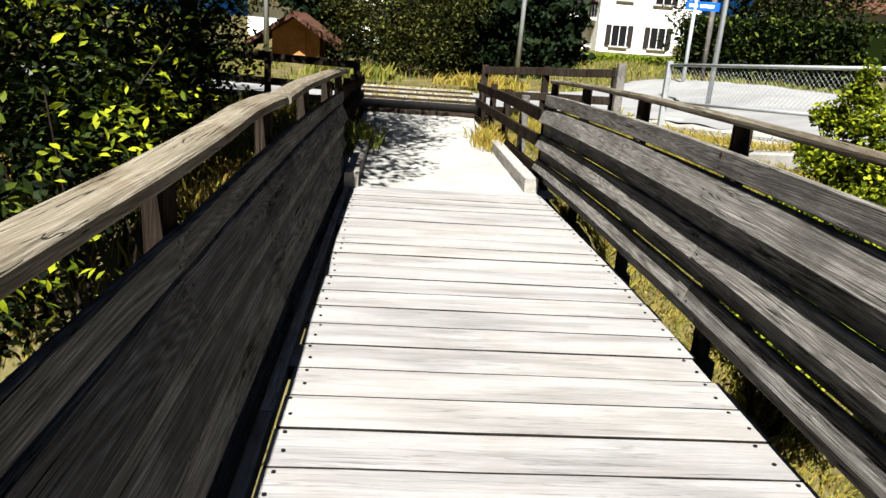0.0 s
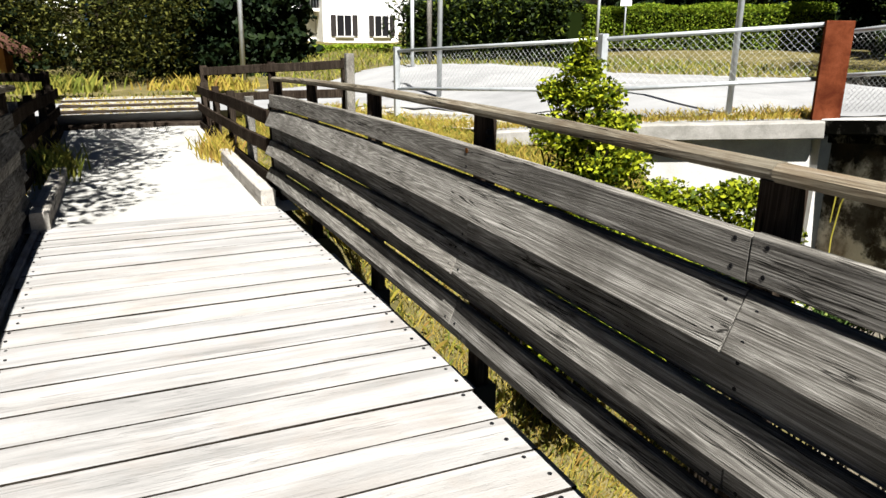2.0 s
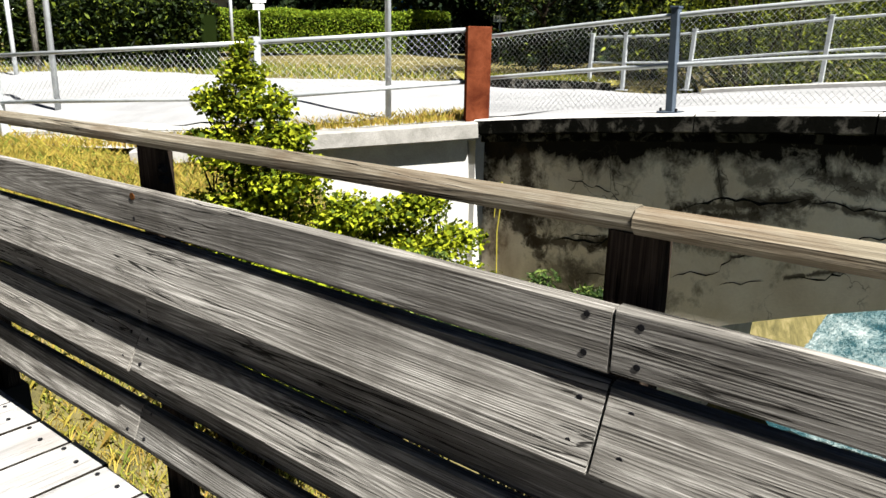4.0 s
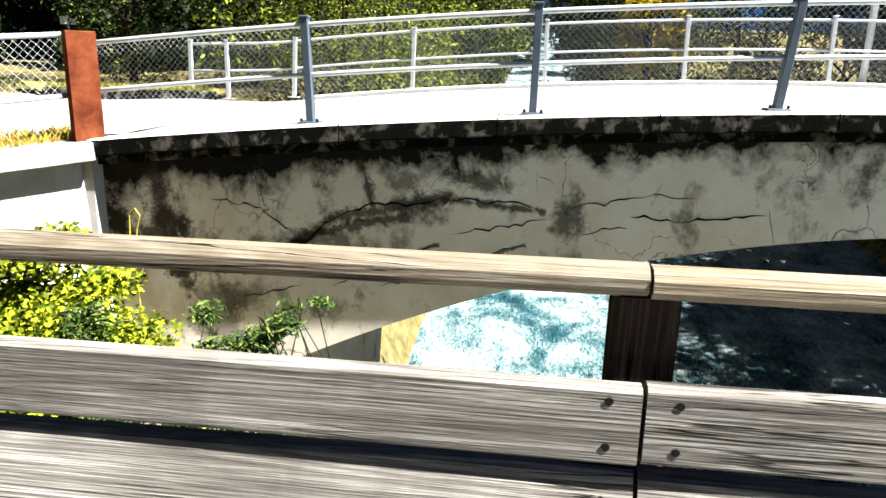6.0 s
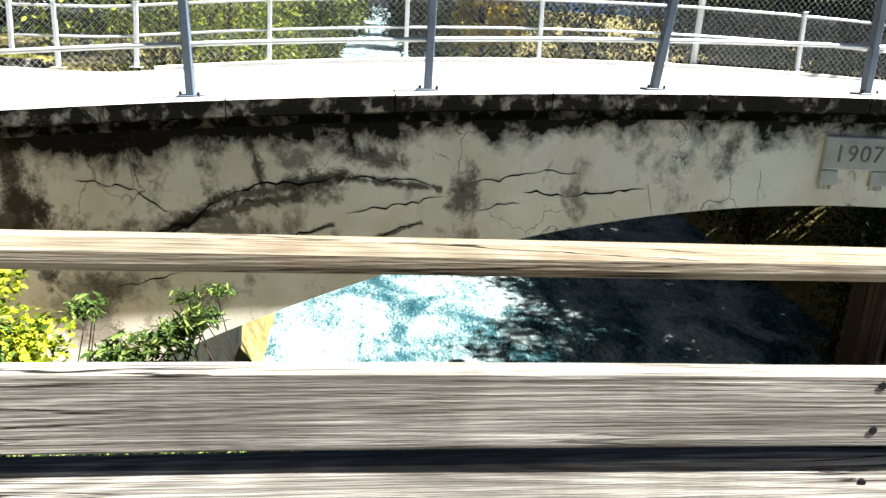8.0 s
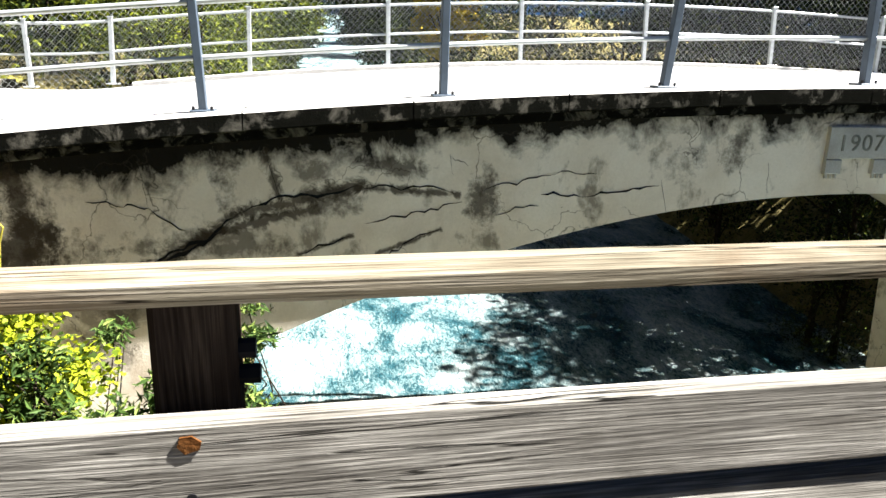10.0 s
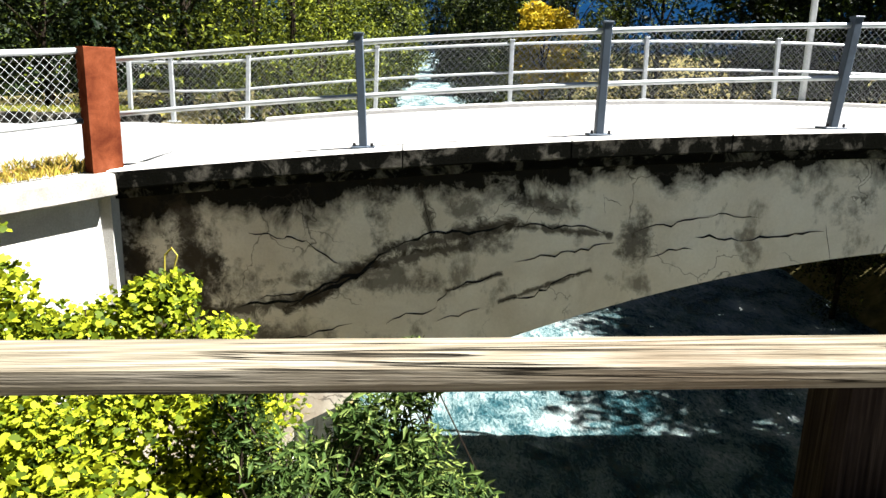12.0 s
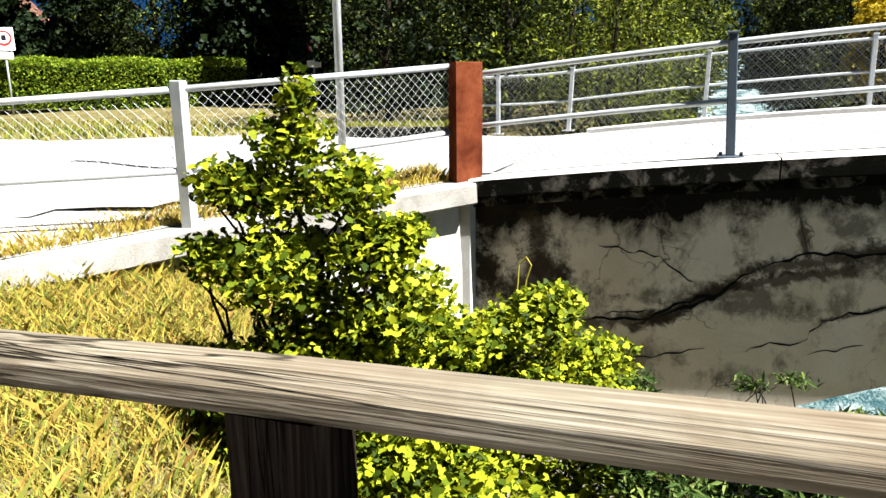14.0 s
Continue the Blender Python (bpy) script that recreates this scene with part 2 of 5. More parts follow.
def wall_material():
    """Old lime-washed concrete with damp stains, soot and painted shade under the coping and a net of cracks."""
    m, nt, b = mat("stained bridge render", 0.95, 0, 0.0)
    v = coords(nt, random_shift=False)
    base = ramp(nt, tex_noise(nt, v, 1.3, 6, 0.6, 0.3), [(0.3, (0.54, 0.47, 0.38)), (0.55, (0.66, 0.60, 0.515)), (0.75, (0.72, 0.675, 0.60))])
    fine = tex_noise(nt, v, 40, 5, 0.7)
    base = mixc(nt, 0.2, base, ramp(nt, fine, [(0.3, (0.5, 0.5, 0.5)), (0.7, (1.0, 1.0, 1.0))]), "MULTIPLY")
    damp = tex_noise(nt, coords(nt, (1, 1.1, 0.8), False), 1.9, 9, 0.68, 0.15)
    base = mixc(nt, ramp(nt, damp, [(0.56, (0.0,)), (0.66, (0.7,))]), base, (0.085, 0.07, 0.05))
    rusty = tex_noise(nt, coords(nt, (1, 1, 0.35), False), 1.1, 5, 0.6, 0.4)
    base = mixc(nt, ramp(nt, rusty, [(0.6, (0.0,)), (0.72, (0.4,))]), base, (0.16, 0.09, 0.045))
    # black growth where water runs down from the coping, its shade painted in too: follows the coping's height
    sep = nt.nodes.new("ShaderNodeSeparateXYZ")
    nt.links.new(v, sep.inputs[0])

    def mth(op, a, c):
        return calc(nt, op, a, c)

    dy = mth("ADD", sep.outputs[1], 3.2)
    top = mth("SUBTRACT", 0.878, mth("MULTIPLY", mth("MULTIPLY", dy, dy), 0.00577))
    below = mth("SUBTRACT", top, sep.outputs[2])
    ragged = tex_noise(nt, coords(nt, (1, 1.0, 1.0), False), 2.6, 7, 0.66, 0.25)
    reach = mth("ADD", mth("MULTIPLY", mth("MINIMUM", mth("MAXIMUM", mth("SUBTRACT", sep.outputs[1], 2.0), 0.0), 2.5), 0.06), 0.0)
    reach = mth("SUBTRACT", reach, 0.04)
    reach = mth("ADD", reach, mth("SUBTRACT", mth("MULTIPLY", ragged, 1.22), mth("MULTIPLY", below, 1.25)))
    base = mixc(nt, ramp(nt, reach, [(0.14, (0.0,)), (0.27, (0.5,)), (0.40, (0.99,))]), base, (0.006, 0.0055, 0.0045))
    # dark damp patches beside the larger cracks
    lump = tex_noise(nt, v, 3.2, 9, 0.74, 0.15)
    for py, pz, ry, rz, deep in ((1.75, -0.02, 0.16, 0.30, 0.8), (3.15, -0.03, 0.32, 0.14, 0.75), (4.05, 0.15, 0.12, 0.28, 0.8), (4.3, -0.42, 0.75, 0.16, 0.7), (5.75, -0.35, 0.42, 0.42, 0.9), (-0.72, 0.40, 0.18, 0.22, 0.75), (6.15, 0.1, 0.25, 0.9, 0.97), (5.2, -1.2, 0.3, 0.4, 0.6), (5.3, -0.5, 0.35, 0.25, 0.75), (4.8, -1.0, 0.35, 0.25, 0.6), (4.0, -1.05, 0.3, 0.12, 0.5), (2.6, 0.25, 0.3, 0.12, 0.8), (-0.2, 0.3, 0.2, 0.18, 0.6), (3.3, 0.22, 0.2, 0.1, 0.7)):
        a = mth("MULTIPLY", mth("SUBTRACT", sep.outputs[1], py), 1 / ry)
        c = mth("MULTIPLY", mth("SUBTRACT", sep.outputs[2], pz), 1 / rz)
        far = mth("ADD", mth("MULTIPLY", a, a), mth("MULTIPLY", c, c))
        near = mth("SUBTRACT", mth("SUBTRACT", mth("MULTIPLY", lump, 7.0), 2.6), mth("MULTIPLY", far, 0.8))
        base = mixc(nt, ramp(nt, near, [(0.0, (0.0,)), (0.45, (deep * 0.45,)), (1.0, (deep,))]), base, (0.024, 0.019, 0.014))
    # brown-black seams of damp along the larger cracks
    frayed = tex_noise(nt, v, 7.0, 8, 0.75, 0.6)
    for y0, z0, y1, z1, w in ((5.6, -0.78, 4.7, -0.62, 0.075), (4.7, -0.62, 3.95, -0.15, 0.05), (4.86, -0.72, 4.1, -0.3, 0.045), (4.1, -0.3, 3.3, -0.12, 0.04), (3.95, -0.15, 2.91, 0.09, 0.055), (2.91, 0.07, 2.02, 0.0, 0.035),
                              (3.7, 0.4, 3.6, 0.0, 0.04), (5.75, 0.15, 5.5, -0.9, 0.10), (3.44, -0.53, 2.97, -0.37, 0.02), (2.96, -0.63, 2.17, -0.33, 0.02)):
        ey, ez = y1 - y0, z1 - z0
        qy, qz = mth("SUBTRACT", sep.outputs[1], y0), mth("SUBTRACT", sep.outputs[2], z0)
        u = mth("ADD", mth("MULTIPLY", qy, ey / (ey * ey + ez * ez)), mth("MULTIPLY", qz, ez / (ey * ey + ez * ez)))
        u = mth("MINIMUM", mth("MAXIMUM", u, 0.0), 1.0)
        ry, rz = mth("SUBTRACT", qy, mth("MULTIPLY", u, ey)), mth("SUBTRACT", qz, mth("MULTIPLY", u, ez))
        gap = mth("SQRT", mth("ADD", mth("MULTIPLY", ry, ry), mth("MULTIPLY", rz, rz)), 0.0)
        seam = mth("SUBTRACT", mth("MULTIPLY", mth("SUBTRACT", frayed, 0.28), 6.5), mth("MULTIPLY", gap, 1.0 / w))
        base = mixc(nt, ramp(nt, seam, [(0.0, (0.0,)), (1.0, (0.85,))]), base, (0.035, 0.027, 0.019))
    # fine cracks
    wob = node(nt, "ShaderNodeTexNoise", Scale=2.5, Detail=5)
    nt.links.new(v, wob.inputs["Vector"])
    add = nt.nodes.new("ShaderNodeVectorMath")
    add.operation = "MULTIPLY_ADD"
    add.inputs[1].default_value = (0.0, 0.9, 0.9)
    nt.links.new(wob.outputs["Color"], add.inputs[0])
    nt.links.new(v, add.inputs[2])
    vo = nt.nodes.new("ShaderNodeTexVoronoi")
    vo.feature = "DISTANCE_TO_EDGE"
    vo.inputs["Scale"].default_value = 1.3
    nt.links.new(add.outputs[0], vo.inputs["Vector"])
    some = tex_noise(nt, v, 0.9, 2)
    crack = mixc(nt, ramp(nt, some, [(0.47, (0.0,)), (0.53, (1.0,))]), (0.0, 0.0, 0.0), ramp(nt, vo.outputs["Distance"], [(0.003, (0.7,)), (0.009, (0.0,))]))
    base = mixc(nt, crack, base, (0.03, 0.025, 0.02))
    nt.links.new(base, b.inputs["Base Color"])
    bump(nt, b, fine, 0.5, 0.01)
    return m


M_WALL = wall_material()


def water_material():
    """Glacier-blue rapids: white water in streaks, dark where it runs smooth."""
    m, nt, b = mat("glacier water", 0.08, 0, 0.12)
    b.inputs["IOR"].default_value = 1.33
    v = coords(nt, (0.8, 1.0, 1.0), False)
    big = tex_noise(nt, v, 0.55, 5, 0.6, 0.8)
    small = tex_noise(nt, coords(nt, (1.0, 2.2, 1), False), 4.5, 8, 0.72, 1.5)
    mixed = nt.nodes.new("ShaderNodeMath")
    mixed.operation = "MULTIPLY"
    nt.links.new(big, mixed.inputs[0])
    nt.links.new(small, mixed.inputs[1])
    c = ramp(nt, mixed.outputs[0], [(0.12, (0.003, 0.012, 0.018)), (0.19, (0.014, 0.05, 0.06)), (0.255, (0.10, 0.145, 0.147)), (0.34, (0.31, 0.345, 0.34))])
    nt.links.new(c, b.inputs["Base Color"])
    r = ramp(nt, mixed.outputs[0], [(0.15, (0.06,)), (0.34, (0.6,))])
    nt.links.new(r, b.inputs["Roughness"])
    bump(nt, b, small, 0.9, 0.12)
    return m


M_WATER = water_material()


# ---- helpers of shape ----
BASE = {}


def thing(name, base, label, category, group="", kind=""):
    ob = new(name)
    ob.location = base
    ob.empty_display_size = 0.1
    BASE[ob] = Vector(base)
    return tagged(ob, label, category, group, kind)


def mesh_of(name, verts, faces, material, smooth=False):
    me = bpy.data.meshes.new(name)
    me.from_pydata(verts, [], faces)
    me.materials.append(material)
    if smooth:
        for p in me.polygons:
            p.use_smooth = True
    me.update()
    return me


def place(name, me, parent, label="", at=None):
    """A mesh as one object under a thing or a part; its numbers are the world's."""
    ob = new(name, me)
    if parent is not None:
        ob.parent = parent
        ob.matrix_parent_inverse = Matrix.Translation(-BASE.get(parent, Vector((0, 0, 0))))
    if at is not None:
        ob.matrix_basis = at
    return tagged(ob, label)


def part(name, shape, material, parent, label="", smooth=False):
    verts, faces = shape
    return place(name, mesh_of(name, verts, faces, material, smooth), parent, label)


def join(*shapes):
    verts, faces = [], []
    for v, f in shapes:
        k = len(verts)
        verts += [tuple(p) for p in v]
        faces += [tuple(i + k for i in q) for q in f]
    return verts, faces


def section(w, h, c):
    """A chamfered rectangle, w wide and h high, centred."""
    a, b = w / 2, h / 2
    return [(-a + c, -b), (a - c, -b), (a, -b + c), (a, b - c), (a - c, b), (-a + c, b), (-a, b - c), (-a, -b + c)]


def ring(r, k=10):
    return [(r * math.cos(2 * math.pi * i / k), r * math.sin(2 * math.pi * i / k)) for i in range(k)]


def sweep(points, sec, side=(1, 0, 0), up=(0, 0, 1), scales=None):
    """A section carried along points; its x lies along side, its y along up."""
    side, up = Vector(side), Vector(up)
    n, verts, faces = len(sec), [], []
    for i, p in enumerate(points):
        s = scales[i] if scales else 1.0
        for a, b in sec:
            verts.append(tuple(Vector(p) + side * a * s + up * b * s))
    for i in range(len(points) - 1):
        for j in range(n):
            faces.append((i * n + j, i * n + (j + 1) % n, (i + 1) * n + (j + 1) % n, (i + 1) * n + j))
    faces.append(tuple(range(n - 1, -1, -1)))
    faces.append(tuple(range((len(points) - 1) * n, len(points) * n)))
    return verts, faces


def tube(p, q, r, k=8):
    p, q = Vector(p), Vector(q)
    d = (q - p).normalized()
    side = d.cross(Vector((0, 0, 1)) if abs(d.z) < 0.9 else Vector((1, 0, 0))).normalized()
    return sweep([p, q], ring(r, k), side, d.cross(side))


def bar(p, q, w, h, c=0.006, segs=1, wob=0.0, seed=0, tilt=0.0):
    """A beam from p to q, w across and h in height, a little bowed."""
    p, q = Vector(p), Vector(q)
    d = (q - p).normalized()
    side = d.cross(Vector((0, 0, 1)) if abs(d.z) < 0.9 else Vector((0, 1, 0))).normalized()
    up = side.cross(d)
    if tilt:
        turn = Matrix.Rotation(tilt, 3, d)
        side, up = turn @ side, turn @ up
    pts = []
    for i in range(segs + 1):
        t = i / segs
        off = Vector((0, 0, 0))
        if wob:
            off = side * wob * noise.noise((t * 2.3, seed * 3.1, 0.5)) + up * wob * 1.2 * noise.noise((t * 2.9, seed * 1.7, 9.5))
        pts.append(p.lerp(q, t) + off)
    return sweep(pts, section(w, h, c), side, up)


def block(x0, x1, y0, y1, z0, z1, c=0.01):
    return sweep([((x0 + x1) / 2, y0, (z0 + z1) / 2), ((x0 + x1) / 2, y1, (z0 + z1) / 2)], section(x1 - x0, z1 - z0, min(c, (x1 - x0) / 3, (z1 - z0) / 3)))


LEAF_OVAL = [(0, -1, 0), (0.36, -0.35, 0.10), (0.38, 0.25, 0.12), (0, 1, -0.05), (-0.38, 0.25, 0.12), (-0.36, -0.35, 0.10)]
LEAF_LOBED = [(0, -0.75, 0), (0.45, -0.72, 0.08), (0.85, -0.1, 0.12), (0.42, 0.1, 0.03), (0.45, 0.6, 0.1), (0, 1.0, -0.08), (-0.45, 0.6, 0.1), (-0.42, 0.1, 0.03), (-0.85, -0.1, 0.12), (-0.45, -0.72, 0.08)]
LEAF_CLUMP = [(0, -1, 0.1), (0.5, -0.7, -0.15), (0.95, 0.1, 0.2), (0.35, 0.45, -0.1), (0.1, 1.0, 0.2), (-0.5, 0.55, -0.1), (-1.0, 0.0, 0.2), (-0.35, -0.35, 0.0)]
LEAF_THIN = [(0, -1, 0), (0.25, -0.2, 0.08), (0, 1, -0.1), (-0.25, -0.2, 0.08)]


def leaf_cloud(name, centres, size, shape, material, parent, seed, droop=0.35, label=""):
    """Many single leaves at the given places, all in one mesh."""
    rng = np.random.default_rng(seed)
    c = np.asarray(centres, float)
    n, t = len(c), np.array(shape)
    k = len(t)
    nrm = rng.normal(size=(n, 3))
    nrm[:, 2] = np.abs(nrm[:, 2]) + droop
    nrm /= np.linalg.norm(nrm, axis=1)[:, None]
    ref = rng.normal(size=(n, 3))
    u = np.cross(nrm, ref)
    u /= np.linalg.norm(u, axis=1)[:, None]
    w = np.cross(nrm, u)
    s = size * rng.uniform(0.55, 1.25, n)
    v = c[:, None, :] + s[:, None, None] * (t[None, :, 0, None] * u[:, None, :] + t[None, :, 1, None] * w[:, None, :] + t[None, :, 2, None] * nrm[:, None, :])
    verts = v.reshape(-1, 3)
    faces = np.arange(n * k).reshape(n, k)
    me = bpy.data.meshes.new(name)
    me.from_pydata(verts.tolist(), [], faces.tolist())
    me.materials.append(material)
    me.update()
    ob = place(name, me, parent, label)
    return ob


def blobs(rng, lumps, n, hollow=0.55):
    """n places in the shells of some lumps (x, y, z, rx, ry, rz)."""
    lumps = np.array(lumps, float)
    vol = (lumps[:, 3] * lumps[:, 4] * lumps[:, 5]) ** 0.67
    pick = rng.choice(len(lumps), n, p=vol / vol.sum())
    d = rng.normal(size=(n, 3))
    d /= np.linalg.norm(d, axis=1)[:, None]
    r = rng.uniform(hollow, 1.08, n)
    return lumps[pick, :3] + d * r[:, None] * lumps[pick, 3:]


def limb(p, q, r0, r1, seed, segs=5, sway=0.08):
    p, q = Vector(p), Vector(q)
    d = (q - p).normalized()
    side = d.cross(Vector((0.3, 0.9, 0.2))).normalized()
    up = d.cross(side)
    ln = (q - p).length
    pts = [p.lerp(q, i / segs) + (side * noise.noise((i * 0.7, seed, 1)) + up * noise.noise((i * 0.7, seed, 7))) * sway * ln * (i / segs) for i in range(segs + 1)]
    return sweep(pts, ring(1.0, 7), side, up, [r0 + (r1 - r0) * i / segs for i in range(segs + 1)])


def tree(name, x, y, z, height, spread, leaves, size, material, seed, label, low=0.15, shape=LEAF_CLUMP, trunk=0.16, lumps=9, group="trees", category="tree", hollow=0.5):
    """A tapered trunk with limbs, and a crown of uneven lumps of leaves."""
    rng = np.random.default_rng(seed)
    t = thing(name, (x, y, z), label, category, group)
    top = Vector((x + rng.uniform(-0.3, 0.3), y + rng.uniform(-0.3, 0.3), z + height * 0.85))
    shapes = [limb((x, y, z - 0.3), top, trunk, trunk * 0.2, seed, 7, 0.05)]
    crown = []
    for i in range(lumps):
        a, hgt = 2.4 * i + rng.uniform(-0.5, 0.5), low + (1 - low) * (i + 0.5) / lumps
        out = spread * (0.25 + 0.75 * math.sin(math.pi * min(1, 0.25 + 0.75 * (1 - hgt)))) * rng.uniform(0.35, 0.7)
        c = (x + out * math.cos(a), y + out * math.sin(a), z + height * hgt * 0.93)
        r = spread * rng.uniform(0.32, 0.5)
        crown.append((*c, r, r, r * rng.uniform(0.6, 0.85)))
        shapes.append(limb(Vector((x, y, z)).lerp(top, max(0.1, hgt * 0.75)), c, trunk * 0.4, trunk * 0.08, seed + i, 4))
    part("trunk", join(*shapes), M_BARK, t, smooth=True)
    leaf_cloud("crown", blobs(rng, crown, leaves, hollow), size, shape, material, t, seed)
    return t


def fir(x, y, z, height, spread, seed, label, n=9000):
    rng = np.random.default_rng(seed)
    t = thing("fir_tree", (x, y, z), label, "tree", "dark conifers")
    part("trunk", limb((x, y, z - 0.3), (x, y, z + height), 0.2, 0.02, seed, 8, 0.01), M_BARK, t, smooth=True)
    h = rng.uniform(0.02, 1, n) ** 1.25
    a = rng.uniform(0, 2 * math.pi, n)
    tier = 0.75 + 0.25 * np.cos(h * 60 + 2 * np.cos(3 * a))
    r = spread * (1 - h) * np.sqrt(rng.uniform(0.05, 1, n)) * tier + 0.05
    c = np.stack([x + r * np.cos(a), y + r * np.sin(a), z + 0.1 + h * height - 0.25 * r], 1)
    leaf_cloud("crown", c, 0.17, LEAF_CLUMP, M_FIR, t, seed, 0.1)
    return t


def blades(name, spots, height, material, parent, seed, lean=0.5, width=0.008):
    """Grass: one tapered blade at each spot."""
    rng = np.random.default_rng(seed)
    c = np.asarray(spots, float)
    n = len(c)
    a, h = rng.uniform(0, 2 * math.pi, n), height * rng.uniform(0.35, 1.2, n)
    side = np.stack([np.cos(a), np.sin(a), np.zeros(n)], 1) * width * rng.uniform(0.6, 1.5, n)[:, None]
    b = a + rng.uniform(-1.2, 1.2, n) + math.pi / 2
    tip = np.stack([np.cos(b) * lean * h, np.sin(b) * lean * h, h], 1) * rng.uniform(0.6, 1.1, n)[:, None]
    mid = tip * np.array([0.35, 0.35, 0.6])
    v = np.stack([c - side, c + side, c + mid + side * 0.7, c + tip, c + mid - side * 0.7], 1).reshape(-1, 3)
    f = np.arange(n * 5).reshape(n, 5)
    me = bpy.data.meshes.new(name)
    me.from_pydata(v.tolist(), [], f.tolist())
    me.materials.append(material)
    me.update()
    return place(name, me, parent)


def chainlink(p, q, z0p, z1p, z0q, z1q, pitch=0.075, r=0.0022):
    """Diagonal wires of a chain-link panel between the uprights at p and q."""
    p, q = Vector((*p, 0)), Vector((*q, 0))
    ln = (q - p).length
    d = (q - p).normalized()
    side = Vector((-d.y, d.x, 0))
    verts, faces = [], []

    def spot(s, u, o):
        t = s / ln
        lo, hi = z0p + (z0q - z0p) * t, z1p + (z1q - z1p) * t
        return p + d * s + Vector((0, 0, lo + (hi - lo) * u)) + side * o
    hgt = z1p - z0p
    for way in (1, -1):
        k = int((ln + hgt) / pitch)
        for i in range(k):
            s0 = -hgt + i * pitch if way == 1 else i * pitch
            u0, u1 = 0.0, 1.0
            s1 = s0 + way * hgt
            a, b = s0, s1
            if way == 1:
                if a < 0:
                    u0 = -a / hgt
                    a = 0
                if b > ln:
                    u1 = 1 - (b - ln) / hgt
                    b = ln
            else:
                if a > ln:
                    u0 = (a - ln) / hgt
                    a = ln
                if b < 0:
                    u1 = 1 + b / hgt
                    b = 0
            if u1 - u0 < 0.03:
                continue
            A, B = spot(a, u0, 0.003 * way), spot(b, u1, 0.003 * way)
            e = (B - A).normalized().cross(side) * r
            k0 = len(verts)
            for P in (A, B):
                verts += [tuple(P + e), tuple(P - e * 0.5 + side * r), tuple(P - e * 0.5 - side * r)]
            faces += [(k0, k0 + 1, k0 + 4, k0 + 3), (k0 + 1, k0 + 2, k0 + 5, k0 + 4), (k0 + 2, k0, k0 + 3, k0 + 5)]
    return verts, faces


# ---- heights of the land ----
def clamp(v, a, b):
    return max(a, min(b, v))


def deck_z(y):
    return -0.005 * (y - 2.5) ** 2 if y > 2.5 else 0.0


def road_top(y):
    """The old bridge's back: highest over the crown of its arch."""
    return 1.038 - 0.00577 * (y + 3.2) ** 2 if y < 7 else 0.438 - 0.03 * (y - 7) if y < 9 else 0.378


def fence_line(y):
    """x of the pipe fence along the road at a given y."""
    return 6.6 - (y - 6.3) * 1.18 if y < 7.8 else 4.84 - (y - 7.8) * 0.3


def land_top(x, y):
    t = -0.16 + 0.13 * clamp(x - 1.3, 0, 5.6) + 0.08 * max(0, min(x, 20) - 14.5) - 0.12 * clamp((x - 8) / 3, 0, 1)
    t -= 0.03 * clamp(y - 8, 0, 12) * clamp((9 - x) / 4, 0, 1) * clamp((x - 1.5) / 3, 0, 1)
    if y < 14:
        behind = clamp((x - fence_line(y) - 0.45) / 0.2, 0, 1)
        t = t * behind + (1 - behind) * min(t, -0.14 + 0.10 * clamp(y - 6.3, 0, 4))
    return t + 0.02 * clamp(y - 24, 0, 60)


def river_z(x):
    return -6.1 + 0.067 * clamp(x - 15, 0, 300)


def land(x, y, under_road=True):
    toe = 0.2 + 0.5 * (clamp(x, 1, 7.4) - 1) if x < 14 else 4.6
    if x < 0:
        toe = 0.2 - 0.1 * x
    rise = 5.3 if x < 14 else 3.0
    bed = river_z(x) - 0.5
    top = land_top(x, y)
    if x > 15:
        top = max(top, river_z(x) + 2.0)
    north = clamp((y - toe) / rise, 0, 1)
    south = clamp((-11.0 - y) / 4.0, 0, 1)
    k = max(north, south)
    if 6.2 < y < 16 and fence_line(min(y, 13)) + 0.5 < x < 14.4:
        k = 1.0
    k = k * k * (3 - 2 * k) * 0.25 + k * 0.75
    z = bed + (top - bed) * k
    if k > 0.3:
        z += 0.05 * noise.noise((x * 0.9, y * 0.9, 0)) * clamp((k - 0.3) * 3, 0, 1)
    if -1.2 < x < 1.5 and 6.6 < y < 18:
        z = min(z, -0.26)
    if under_road and (on_road(x, y) or (x > 11 and on_road(x - 0.4, y))):
        z = min(z, road_z(x, y, z) - 0.02) - 0.12
    return z


def road_z(x, y, ground_z):
    """The road leaves the bridge's back and runs out onto the land."""
    k = clamp((y - 6.2) / 3.0, 0, 1)
    return ground_z * k + (road_top(y) - 0.03) * (1 - k) + 0.035


def on_road(x, y):
    if 6.9 < x < 13.7 and 6.2 <= y < 9:
        return True
    if y < 7.0 or y > 27:
        return False
    left = fence_line(y) + 0.75 if y < 14 else -60
    right = 13.2 - 0.06 * (y - 9) - clamp(y - 12, 0, 20) * 0.55
    if y > 18.2 and x < 3:
        return False
    return left < x < max(right, -60 + 0 * y if y > 18 else right) and y - 14 < 5.5 + 0.25 * max(0, x)


def axis_steps(lo, hi, fine0, fine1, fine, coarse):
    out, v = [], lo
    while v < hi:
        out.append(v)
        v += fine if fine0 <= v < fine1 else coarse
    return out + [hi]


